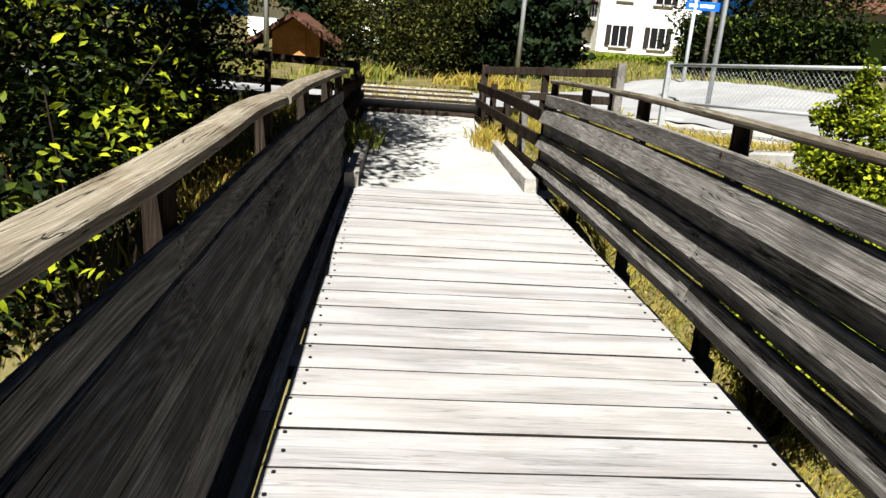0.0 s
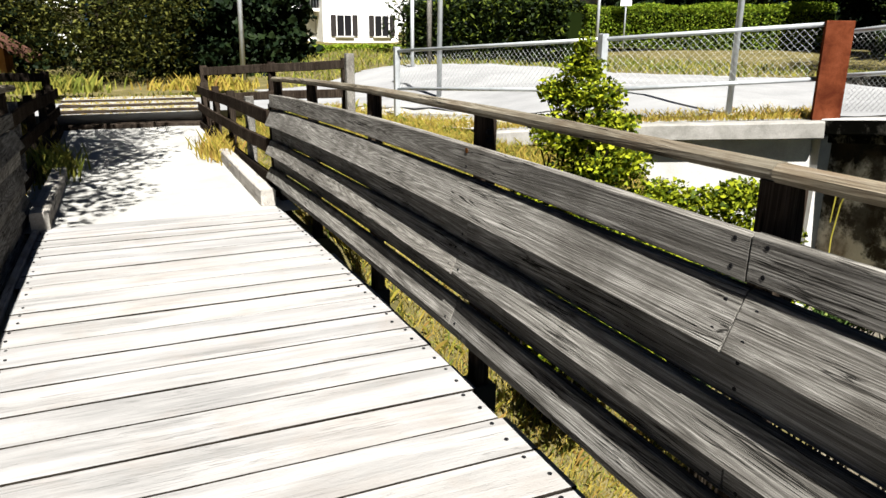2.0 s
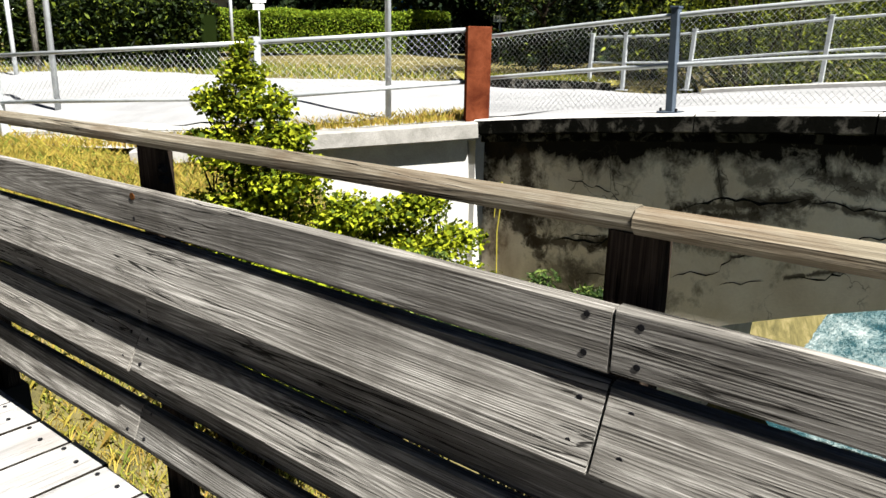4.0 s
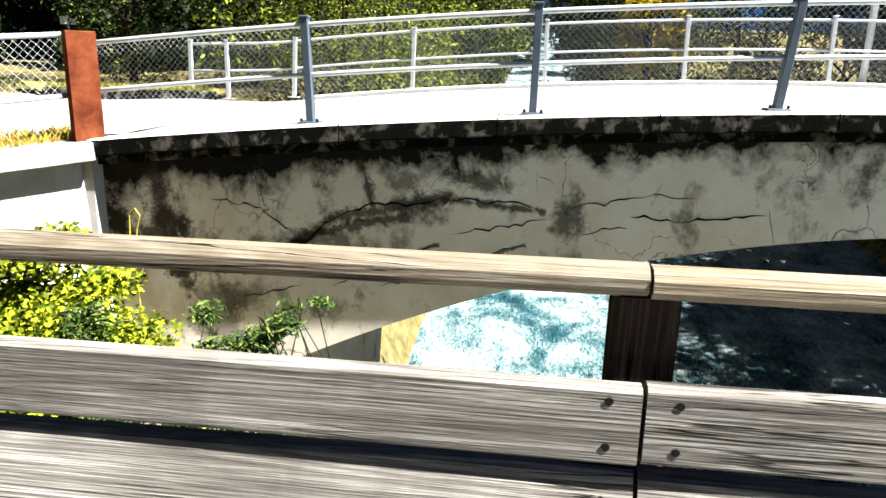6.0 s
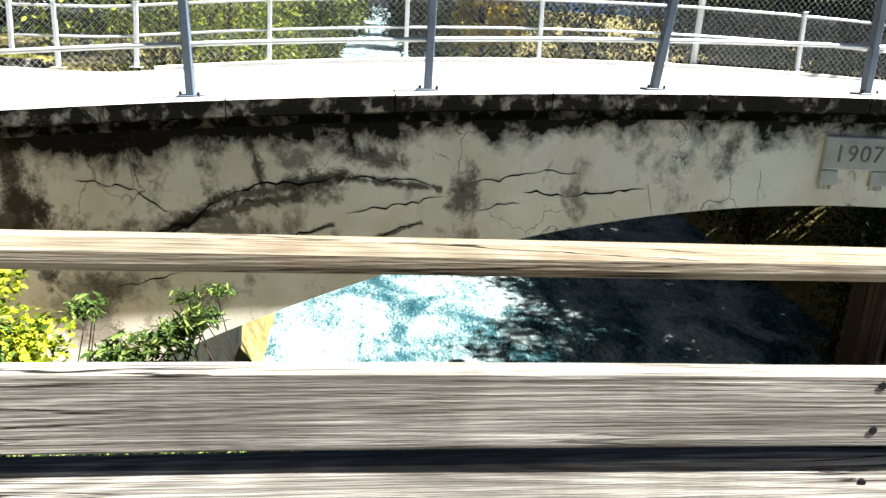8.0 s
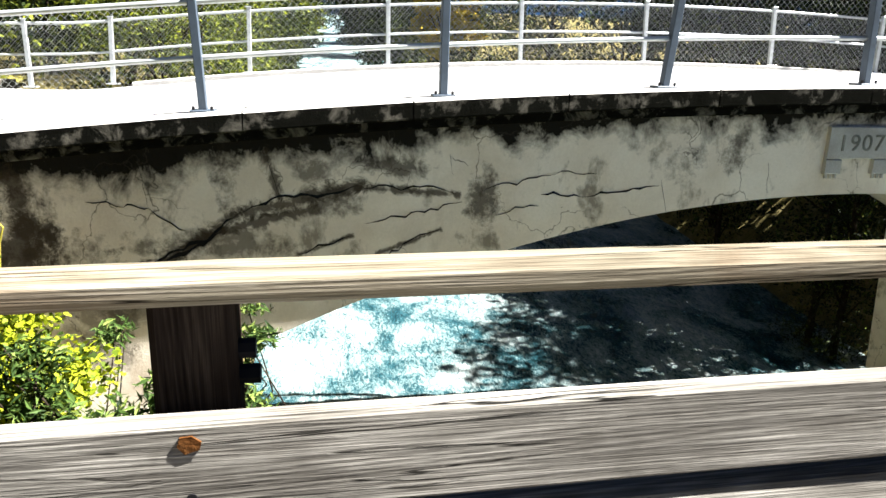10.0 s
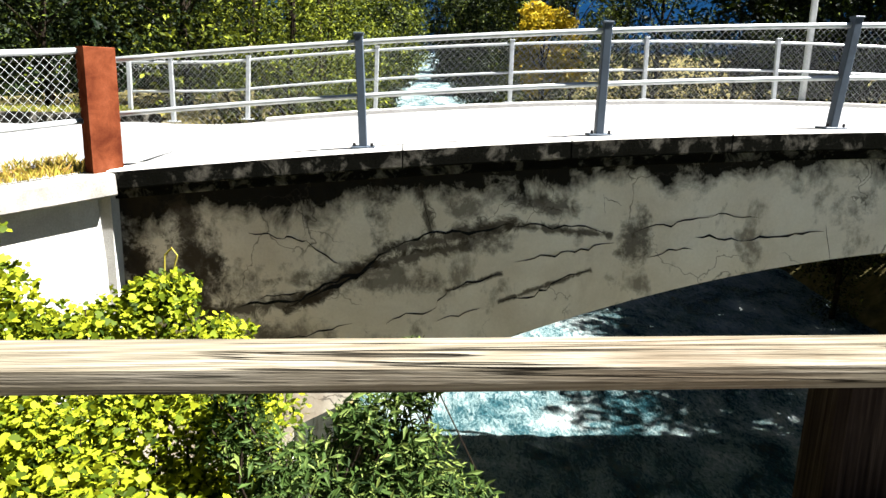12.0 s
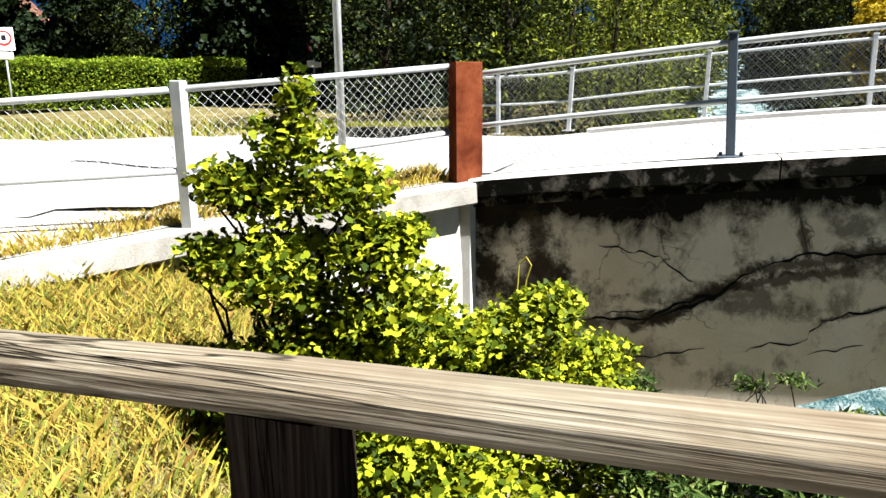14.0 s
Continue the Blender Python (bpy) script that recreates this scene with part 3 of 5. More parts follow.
def ground_sheet():
    xs = axis_steps(-60, 60, -6, 16, 0.4, 3.0)
    ys = axis_steps(-40, 90, -1, 16, 0.4, 3.0)
    xs = [-900, -300, -120] + xs + [90, 120, 160, 220, 300, 900]
    ys = [-900, -200, -80] + ys + [150, 300, 900]
    verts = [(x, y, land(x, y)) for y in ys for x in xs]
    n = len(xs)
    faces = [(j * n + i, j * n + i + 1, (j + 1) * n + i + 1, (j + 1) * n + i) for j in range(len(ys) - 1) for i in range(n - 1)]
    ob = part("ground", (verts, faces), M_SOIL, None, smooth=True)
    return tagged(ob, "dry grassy earth banks sloping to the river", "ground", kind="structure")


ground_sheet()


def river_sheet():
    xs = axis_steps(-40, 60, 9, 22, 0.14, 0.8) + [80, 110, 150, 200, 280]
    ys = axis_steps(-13, 7, -8, 5.5, 0.16, 0.8)
    verts = []
    for y in ys:
        for x in xs:
            h = 0.05 * noise.noise((x * 1.3, y * 2.2, 3)) + 0.045 * noise.noise((x * 4, y * 5, 8))
            verts.append((x, y, river_z(x) + h))
    n = len(xs)
    faces = [(j * n + i, j * n + i + 1, (j + 1) * n + i + 1, (j + 1) * n + i) for j in range(len(ys) - 1) for i in range(n - 1)]
    tagged(part("river_water", (verts, faces), M_WATER, None, smooth=True), "foaming glacier-blue river with dark smooth reaches", "river", kind="structure")


river_sheet()


def sheet(name, outline_fn, x0, x1, y0, y1, step, material, lift, label, category):
    """A surface that follows the land a little above it, where outline_fn holds."""
    verts, faces, ids = [], [], {}

    def vid(i, j):
        if (i, j) not in ids:
            x, y = x0 + i * step, y0 + j * step
            ids[i, j] = len(verts)
            verts.append((x, y, lift(x, y)))
        return ids[i, j]
    for j in range(int((y1 - y0) / step)):
        for i in range(int((x1 - x0) / step)):
            if outline_fn(x0 + (i + 0.5) * step, y0 + (j + 0.5) * step):
                faces.append((vid(i, j), vid(i + 1, j), vid(i + 1, j + 1), vid(i, j + 1)))
    return tagged(part(name, (verts, faces), material, None, smooth=True), label, category, kind="structure")


sheet("road", on_road, -40, 15, 6.2, 27, 0.25, M_ASPHALT, lambda x, y: road_z(x, y, land(max(x, fence_line(y) + 0.7) if y < 14 else x, y, False)), "pale sunlit worn asphalt road", "road")

# ---- footpath beyond the deck, its steps and kerbs ----
sheet("footpath", lambda x, y: True, -1.0, 1.4, 6.9, 14.1, 0.2, M_GRAVEL, lambda x, y: -0.115 - 0.012 * (y - 6.9) + 0.012 * noise.noise((x * 2, y * 2, 4)), "pale trodden gravel path in the sun", "path")


def path_steps():
    for i in range(5):
        y = 14.0 + 0.75 * i
        z = -0.13 + 0.035 * i
        s = thing("timber_step", (0.1, y, z - 0.2), "low dark timber step edge across the path", "step", "steps up to the road")
        part("sleeper", bar((-1.15, y, z - 0.09), (1.35, y, z - 0.09), 0.2, 0.2, 0.02, 6, 0.02, i), M_POST, s)
        g = thing("step_tread", (0.1, y + 0.3, z - 0.2), "trodden earth tread with dry grass", "step", "treads of the steps")
        part("earth", block(-1.15, 1.35, y + 0.11, y + 0.64, z - 0.25, z + 0.005, 0.02), M_GRAVEL, g)
        rng = np.random.default_rng(40 + i)
        pts = np.stack([rng.uniform(-1.1, 1.3, 500), rng.uniform(y + 0.12, y + 0.4, 500), np.full(500, z)], 1)
        tagged(blades("grass_tuft", pts, 0.05, M_STRAW, g, 60 + i), kind="stuff")


path_steps()

for x, y0, y1, lab in ((0.985, 7.15, 9.9, "bleached squared timber kerb beside the path"), (-0.755, 6.9, 9.2, "bleached squared timber kerb beside the path")):
    k = thing("kerb_beam", (x, y0, -0.12), lab, "kerb", "timber kerbs")
    part("beam", bar((x, y0, -0.05), (x, y1, -0.085), 0.13, 0.15, 0.012, 6, 0.01, 3), M_BEAM, k)

# ---- footbridge ----
XL, XR = -0.75, 1.04


def footbridge():
    t = thing("footbridge_deck", (0.15, 0, -0.3), "sun-bleached plank deck of a narrow footbridge", "footbridge", kind="structure")
    for x in (-0.55, 0.15, 0.85):
        pts = [(x, y, deck_z(y) - 0.19) for y in (-9.6, -5, 0, 2.5, 4, 5.5, 7.0)]
        part("girder", sweep(pts, section(0.16, 0.26, 0.01)), M_BLACK, t, "dark steel girder under the planks")
    meshes = []
    for k in range(6):
        a, b = 0.11725, 0.0275
        g = 0.0035 + 0.001 * (k % 3)
        lap = [(-a, -b), (a, -b), (a, -0.008), (a - g, -0.006), (a - g, b - 0.004), (a - g - 0.003, b), (-a + g + 0.003, b), (-a + g, b - 0.004), (-a + g, -0.006), (-a, -0.008)]
        pts = [(XL + (XR - XL) * i / 8, 0.002 * noise.noise((i * 0.6, k, 2)), 0.003 * noise.noise((i * 0.5, k, 0))) for i in range(9)]
        me = mesh_of("plank", *sweep(pts, lap, (0, 1, 0)), M_PLANK)
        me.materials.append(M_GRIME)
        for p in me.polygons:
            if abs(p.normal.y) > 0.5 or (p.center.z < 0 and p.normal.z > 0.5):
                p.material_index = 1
        meshes.append(me)
    rng = random.Random(4)
    y = -9.341
    i = 0
    while y < 6.95:
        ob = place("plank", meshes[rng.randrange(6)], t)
        ob.matrix_basis = pose(rng.uniform(-0.016, 0.016), y, deck_z(y) - 0.029 + rng.uniform(-0.003, 0.003), rng.uniform(-0.6, 0.6) - math.degrees(0.01 * max(0, y - 2.5)), 0, rng.uniform(-0.05, 0.05))
        y += 0.2345
        i += 1
    for y0, y1 in ((-9.3, -3.0), (-2.99, 2.6), (2.61, 6.9)):
        pts = [(XL - 0.045, y0 + (y1 - y0) * k / 6, deck_z(y0 + (y1 - y0) * k / 6) - 0.045) for k in range(7)]
        part("edge_beam", sweep(pts, section(0.05, 0.09, 0.008)), M_BEAM, t, "bleached edge beam beside the planks")
    nail = mesh_of("nail_head", *tube((0, 0, 0), (0, 0, 0.004), 0.008, 6), M_BLACK)
    y = -0.5165
    while y < 6.9:
        for x in (XL + 0.05, XR - 0.05):
            for dy in (-0.06, 0.06):
                ob = place("nail_head", nail, t)
                ob.matrix_basis = pose(x + rng.uniform(-0.02, 0.02), y + dy, deck_z(y) - 0.0015)
        y += 0.2345


footbridge()

POST_Y = [-9.2, -7.8, -6.38, -4.96, -3.54, -2.12, -0.7, 0.58, 2.0, 3.41, 4.74, 6.15, 7.38]


def railing(s, x_in, name, label):
    """One side of the footbridge: posts outside, boards on them in two layers, a thick handrail on top.
    s: +1 when the outside lies towards +x."""
    t = thing(name, (x_in, 0, 0), label, "railing", "railings of the footbridge")
    xf, xb, xp = x_in + s * 0.022, x_in + s * 0.036, x_in + s * 0.101     # front boards, back boards, posts
    for i, y in enumerate(POST_Y):
        z = deck_z(y)
        p = part("post", bar((xp, y, z - 0.42), (xp, y, z + (1.043 if s > 0 else 1.005)), 0.062, 0.088, 0.008, 4, 0.004, i), M_POST, t, "dark squared timber post")
        part("bracket", block(xp - 0.055, xp + 0.055, y - 0.06, y + 0.06, z - 0.22, z - 0.08, 0.006), M_BLACK, p, "black steel foot bracket")
        if s > 0 and 3 < y < 4:
            for dy, dz in ((-0.03, 0.985), (-0.034, 0.955)):
                part("bolt", tube((xp - 0.01, y + dy, z + dz), (xp - 0.01, y + dy - 0.035, z + dz), 0.011, 7), M_BLACK, p, "black bolt end")
    # handrail: each length from post to post over two bays
    joints = [-9.3, -6.38, -3.54, -0.7, 2.0, 7.45] if s > 0 else [-9.3, -6.38, -3.54, -0.7, 3.41, 7.45]
    for i, (a, b) in enumerate(zip(joints, joints[1:])):
        n = 12
        pts = []
        for k in range(n + 1):
            y = a + 0.002 + (b - a - 0.004) * k / n
            wob = 0.03 if s < 0 else 0.006
            pts.append((x_in + s * (0.085 if s > 0 else 0.05) + wob * noise.noise((y * 0.8, i, s)), y, deck_z(y) + (1.063 if s > 0 else 1.03) + wob * noise.noise((y * 0.9, i, 5 + s))))
        part("handrail", sweep(pts, section(0.054 if s > 0 else 0.105, 0.040 if s > 0 else 0.05, 0.013)), M_RAIL, t, "weathered brown-grey handrail")
    rows = [(0.934, 0.824, x_in + s * (0.026 if s > 0 else 0.044), 0), (0.805, 0.665, x_in + s * (0.006 if s > 0 else 0.022), 1), (0.655, 0.535, xb, 0), (0.537, 0.417, x_in - 0.012 if s > 0 else xf, 1), (0.400, 0.290, xb, 0), (0.298, 0.198, x_in - 0.024 if s > 0 else xf, 1), (0.190, 0.085, xb, 0)]
    if s < 0:
        rows = [(a - 0.09, b - 0.09, x, f) for a, b, x, f in rows] + [(-0.012, -0.10, xf, 1)]
    for r, (hi, lo, x, front) in enumerate(rows):
        js = [-9.3, -6.38, -3.54, -0.7, 2.0, 7.42] if r in (0, 1, 4) else [-9.3, -7.8, -4.96, -2.12, 3.41, 7.42]
        for i, (a, b) in enumerate(zip(js, js[1:])):
            n, seed = 14, r * 17 + i * 5 + (3 if s < 0 else 0)
            side, pts = [], []
            verts, faces = [], []
            sec = section(0.03, hi - lo, 0.006)
            for k in range(n + 1):
                y = a + 0.003 + (b - a - 0.006) * k / n
                u = 2 * abs(k / n - 0.5)
                lean = front * (0.46 + 0.12 * noise.noise((y * 0.7, seed, 2))) + (0.03 if r == 0 and s > 0 else 0)
                off = -s * (0.008 * front * (1 - u * u)) + 0.004 * noise.noise((y, seed, 0))
                zz = deck_z(y) + (hi + lo) / 2 + 0.006 * noise.noise((y * 0.8, seed, 4))
                for p, q in sec:
                    verts.append((x + off + s * (p + 0.015) + s * lean * q, y, zz + q))
            m = len(sec)
            for k in range(n):
                for j in range(m):
                    faces.append((k * m + j, k * m + (j + 1) % m, (k + 1) * m + (j + 1) % m, (k + 1) * m + j))
            faces += [tuple(range(m - 1, -1, -1)), tuple(range(n * m, n * m + m))]
            bd = part("board", (verts, faces), M_BOARD, t)
            if -1 < a < 6 or -1 < b < 6:
                mids = [q for q in POST_Y if a + 0.3 < q < b - 0.3] if r in (0, 2, 4) else []
                for y in [a + 0.045, b - 0.045] + mids:
                    if r == 0 and s > 0 and y in mids and 3 < y < 4:
                        zc = deck_z(y) + (hi + lo) / 2 + 0.034
                        part("rust_stain", sweep([(x - 0.0015, y, zc), (x + 0.006, y, zc)], [(-0.011, -0.008), (0.004, -0.013), (0.011, -0.004), (0.008, 0.006), (-0.004, 0.007), (-0.013, 0.0)], (0, 1, 0), (0, 0, 1)), M_STAIN, bd, "rusty orange stain round a nail")
                    if -0.5 < y < 6:
                        for dz in (0.035, -0.03):
                            z = deck_z(y) + (hi + lo) / 2 + dz
                            lean = (front * 0.46 + (0.03 if r == 0 and s > 0 else 0)) * dz
                            part("nail", tube((x + s * (lean - 0.001), y, z), (x + s * (lean + 0.01), y, z), 0.0058, 8), M_BLACK, bd)
    return t


railing(1, 1.06, "railing_right", "weathered grey plank railing with a thick brown handrail")
railing(-1, -0.84, "railing_left", "weathered dark plank railing with a wavy grey handrail")


def path_fence(s, x, label):
    """Three open rails on posts, beyond the bridge's railing."""
    t = thing("path_fence", (x, 7.4, -0.2), label, "fence", "fences beside the path")
    for i, y in enumerate((7.55, 8.9, 10.3, 11.8, 13.4)):
        part("post", bar((x + s * 0.07, y, -0.55), (x + s * 0.07, y, 0.72 - 0.03 * (y - 7.5)), 0.09, 0.10, 0.008, 3, 0.004, i), M_BOARD if i == 1 else M_POST, t)
    for z in (0.62, 0.34, 0.05):
        part("board", bar((x, 7.45, z), (x, 13.6, z - 0.2), 0.035, 0.13, 0.005, 10, 0.02, z * 9), M_POST, t)
    return t


path_fence(1, 1.08, "open dark three-board fence along the path")
path_fence(-1, -0.98, "open dark three-board fence along the path")


def road_fence(a, b, za, zb, posts, label, rail_mat):
    """Two rails on posts between two points of the plan."""
    t = thing("road_fence", (*a, za - 0.9), label, "fence", "wooden fences along the road")
    A, B = Vector((*a, za)), Vector((*b, zb))
    for i in range(posts):
        p = A.lerp(B, i / (posts - 1))
        part("post", bar((p.x, p.y, p.z - 1.05), (p.x, p.y, p.z + 0.02), 0.11, 0.11, 0.01), M_POST, t)
    for dz in (-0.07, -0.48):
        part("rail", bar(A + Vector((0, -0.07, dz)), B + Vector((0, -0.07, dz)), 0.06, 0.13, 0.008, 8, 0.015, dz * 7), rail_mat, t)
    return t


road_fence((1.2, 13.6), (3.05, 11.75), 0.78, 0.95, 3, "dark two-rail wooden fence beside the road", M_POST)
road_fence((-1.1, 13.6), (-7.5, 14.3), 0.72, 0.8, 5, "dark two-rail wooden fence beside the road", M_POST)
w = thing("wooden_post", (3.0, 11.35, 0), "pale weathered squared wooden post in grass", "post")
part("shaft", bar((3.0, 11.35, -0.4), (3.0, 11.35, 1.05), 0.12, 0.12, 0.012, 3, 0.004, 3), M_BOARD, w)

# ---- the old road bridge ----
FACE, BACK = 6.77, 13.9
SOUTH, NORTH = -11.0, 6.28


def arch_z(y):
    return -0.04 - 1.46 * ((y + 2.1) / 6.2) ** 2


def old_bridge():
    t = thing("old_road_bridge", (10.3, -2.1, -5.8), "old stained concrete arch bridge with cracked render", "bridge", kind="structure")
    n = 60
    ys = [SOUTH + (NORTH - SOUTH) * i / n for i in range(n + 1)]
    verts, faces = [], []
    for y in ys:
        lo = arch_z(y) if -9.2 < y < 5.0 else -7.3
        hi = road_top(y) - 0.12
        for x in (FACE, BACK):
            verts += [(x, y, lo), (x, y, hi)]
    for i in range(n):
        a, b = i * 4, i * 4 + 4
        faces += [(a, a + 1, b + 1, b), (a + 2, b + 2, b + 3, a + 3), (a, b, b + 2, a + 2), (a + 1, a + 3, b + 3, b + 1)]
    faces += [(0, 2, 3, 1), (n * 4, n * 4 + 1, n * 4 + 3, n * 4 + 2)]
    part("arch_wall", (verts, faces), M_WALL, t, "stained and cracked lime-washed concrete")
    # string course below the coping, its black both soot and the overhang's painted shade
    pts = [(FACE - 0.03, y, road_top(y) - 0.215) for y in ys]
    part("string_course", sweep(pts, section(0.08, 0.09, 0.01)), M_COPING, t, "moulding under the coping, black with soot and painted shade")
    # coping slabs: stained sides also painted shade-dark, tops painted sunlit pale
    cuts = [6.28, 3.86, 2.45, 1.08, -0.35, -1.9, -3.4, -4.9, -6.4, -7.9, -9.4, -11.0]
    for i, (b, a) in enumerate(zip(cuts, cuts[1:])):
        pts = [(6.845, a + 0.006 + (b - a - 0.012) * k / 4, road_top(a + (b - a) * k / 4) - 0.085) for k in range(5)]
        slab = part("coping_slab", sweep(pts, section(0.57, 0.165, 0.015)), M_COPING, t, "concrete coping slab, stained sides painted shade-dark, top painted sunlit pale")
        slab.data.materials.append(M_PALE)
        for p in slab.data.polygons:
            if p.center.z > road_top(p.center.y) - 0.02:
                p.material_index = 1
    pts = [(13.75, y, road_top(y) - 0.03) for y in ys]
    part("far_coping", sweep(pts, section(0.4, 0.2, 0.015)), M_PALE, t, "pale raised coping along the far edge")
    v, f = [], []
    for y in ys:
        v += [(7.14, y, road_top(y) - 0.02), (10.3, y, road_top(y) + 0.04), (13.56, y, road_top(y) - 0.01)]
    for i in range(n):
        f += [(3 * i, 3 * i + 1, 3 * i + 4, 3 * i + 3), (3 * i + 1, 3 * i + 2, 3 * i + 5, 3 * i + 4)]
    part("road_surface", (v, f), M_ASPHALT, t, "pale worn asphalt")
    # date tablet
    y0, y1, zt = -1.66, -2.36, 0.64
    tab = part("date_tablet", join(block(FACE - 0.05, FACE + 0.02, y1, y0, zt - 0.32, zt, 0.012),
                                   block(FACE - 0.05, FACE + 0.02, y0 - 0.17, y0 + 0.0, zt - 0.47, zt - 0.325, 0.01),
                                   block(FACE - 0.05, FACE + 0.02, y1 - 0.0, y1 + 0.17, zt - 0.47, zt - 0.325, 0.01)), M_PALE, t, "pale stone tablet with the year 1907")
    for yy in (y0 - 0.085, y1 + 0.085):
        for d in (-0.05, 0.0, 0.05):
            part("drop", tube((FACE - 0.02, yy + d, zt - 0.47), (FACE - 0.02, yy + d, zt - 0.515), 0.016), M_PALE, tab)
    cu = bpy.data.curves.new("year", "FONT")
    cu.body, cu.size, cu.extrude, cu.space_character = "1907", 0.23, 0.006, 1.15
    cu.align_x, cu.align_y = "CENTER", "CENTER"
    tmp = bpy.data.objects.new("year", cu)
    me = bpy.data.meshes.new_from_object(tmp)
    me.materials.clear()
    me.materials.append(M_ROCK)
    yr = place("year", me, tab, "dark carved numerals 1907")
    yr.matrix_basis = Matrix.Translation((FACE - 0.052, (y0 + y1) / 2, zt - 0.17)) @ Euler((radians(90), 0, radians(-90))).to_matrix().to_4x4()
    return t


old_bridge()


def crack(y0, z0, y1, z1, wide, seed, parent):
    """A jagged dark cleft in the render from one end to the other."""
    rng = random.Random(seed)
    n = max(5, int(math.hypot(y1 - y0, z1 - z0) / 0.06))
    pts, off = [], 0.0
    for i in range(n + 1):
        u = i / n
        off = off * 0.8 + rng.uniform(-0.032, 0.032)
        fade = min(1, 4 * u, 4 * (1 - u))
        pts.append((y0 + (y1 - y0) * u + 0.4 * off * fade, z0 + (z1 - z0) * u + off * fade, wide * fade * rng.uniform(0.4, 1.2) + 0.002))
    v, f = [], []
    for y, z, w in pts:
        v += [(FACE - 0.004, y, z - w / 2), (FACE - 0.004, y, z + w / 2), (FACE + 0.004, y, z)]
    for i in range(n):
        a, b = i * 3, i * 3 + 3
        f += [(a, a + 1, b + 1, b), (a + 1, a + 2, b + 2, b + 1), (a + 2, a, b, b + 2)]
    part("crack", (v, f), M_BLACK, parent, "dark jagged crack")


CLEFTS = [(5.19, -0.03, 4.89, -0.08, 0.016), (4.89, -0.08, 4.69, -0.09, 0.02), (4.69, -0.09, 4.41, -0.29, 0.022), (5.11, -0.63, 4.70, -0.57, 0.02),
          (3.99, -0.85, 3.54, -0.69, 0.018), (3.54, -0.69, 3.44, -0.53, 0.018), (3.44, -0.53, 2.97, -0.37, 0.022), (3.53, -0.82, 3.15, -0.70, 0.012),
          (2.96, -0.63, 2.17, -0.33, 0.022), (2.85, -0.26, 1.96, -0.07, 0.018), (1.77, 0.03, 1.09, 0.18, 0.02), (1.09, 0.18, 0.68, 0.18, 0.014),
          (1.22, -0.01, 0.82, -0.04, 0.028), (0.82, -0.04, 0.05, 0.06, 0.024)]
CLEFTS_LOW = [(1.65, -0.20, 1.24, -0.12, 0.018), (2.91, 0.07, 2.02, 0.00, 0.02), (5.31, -0.71, 4.70, -0.62, 0.035), (4.70, -0.62, 3.95, -0.15, 0.045),
              (4.86, -0.70, 4.10, -0.30, 0.04), (3.95, -0.15, 2.91, 0.09, 0.035), (0.03, 0.12, -0.05, -0.20, 0.016), (-1.07, 0.28, -1.10, -0.02, 0.014),
              (2.09, 0.37, 2.06, 0.18, 0.016), (2.08, 0.35, 1.92, 0.26, 0.012), (4.75, 0.35, 4.70, -0.08, 0.016), (3.7, 0.4, 3.6, 0.0, 0.02), (4.9, -1.0, 4.3, -0.85, 0.02)]
ob_bridge = bpy.data.objects["old_road_bridge"]
for i, c in enumerate(CLEFTS + CLEFTS_LOW):
    crack(*c[:4], c[4] * 0.75, 100 + i, ob_bridge)


def wing_wall():
    """The retaining wall that turns away from the bridge's corner beside the road."""
    t = thing("wing_wall", (5.5, 7.2, -1.0), "sunlit pale concrete retaining wall with a thick coping", "wall", kind="structure")
    line = [(6.62, 6.30, 0.50), (4.95, 7.72, 0.36), (3.9, 8.62, 0.22)]
    for (ax, ay, az), (bx, by, bz) in zip(line, line[1:]):
        d = Vector((bx - ax, by - ay, 0)).normalized()
        s = Vector((-d.y, d.x, 0))
        a, b = Vector((ax, ay, az)) - s * 0.12, Vector((bx, by, bz)) - s * 0.12
        part("coping", bar(a - Vector((0, 0, 0.09)), b - Vector((0, 0, 0.09)), 0.55, 0.18, 0.015, 4, 0.006, ax), M_CONCRETE, t, "pale sunlit concrete coping")
        part("wall_face", bar(a - s * 0.1 - Vector((0, 0, 1.45)), b - s * 0.1 - Vector((0, 0, 1.45)), 0.40, 2.55, 0.01), M_PALE, t)


wing_wall()


def corner_pier():
    t = thing("corner_pier", (6.9, 6.3, -3), "pale rendered pier where wall and bridge meet", "wall", kind="structure")
    part("pier_body", block(6.60, 7.3, 6.27, 6.75, -3.2, 0.325, 0.01), M_PALE, t)


corner_pier()


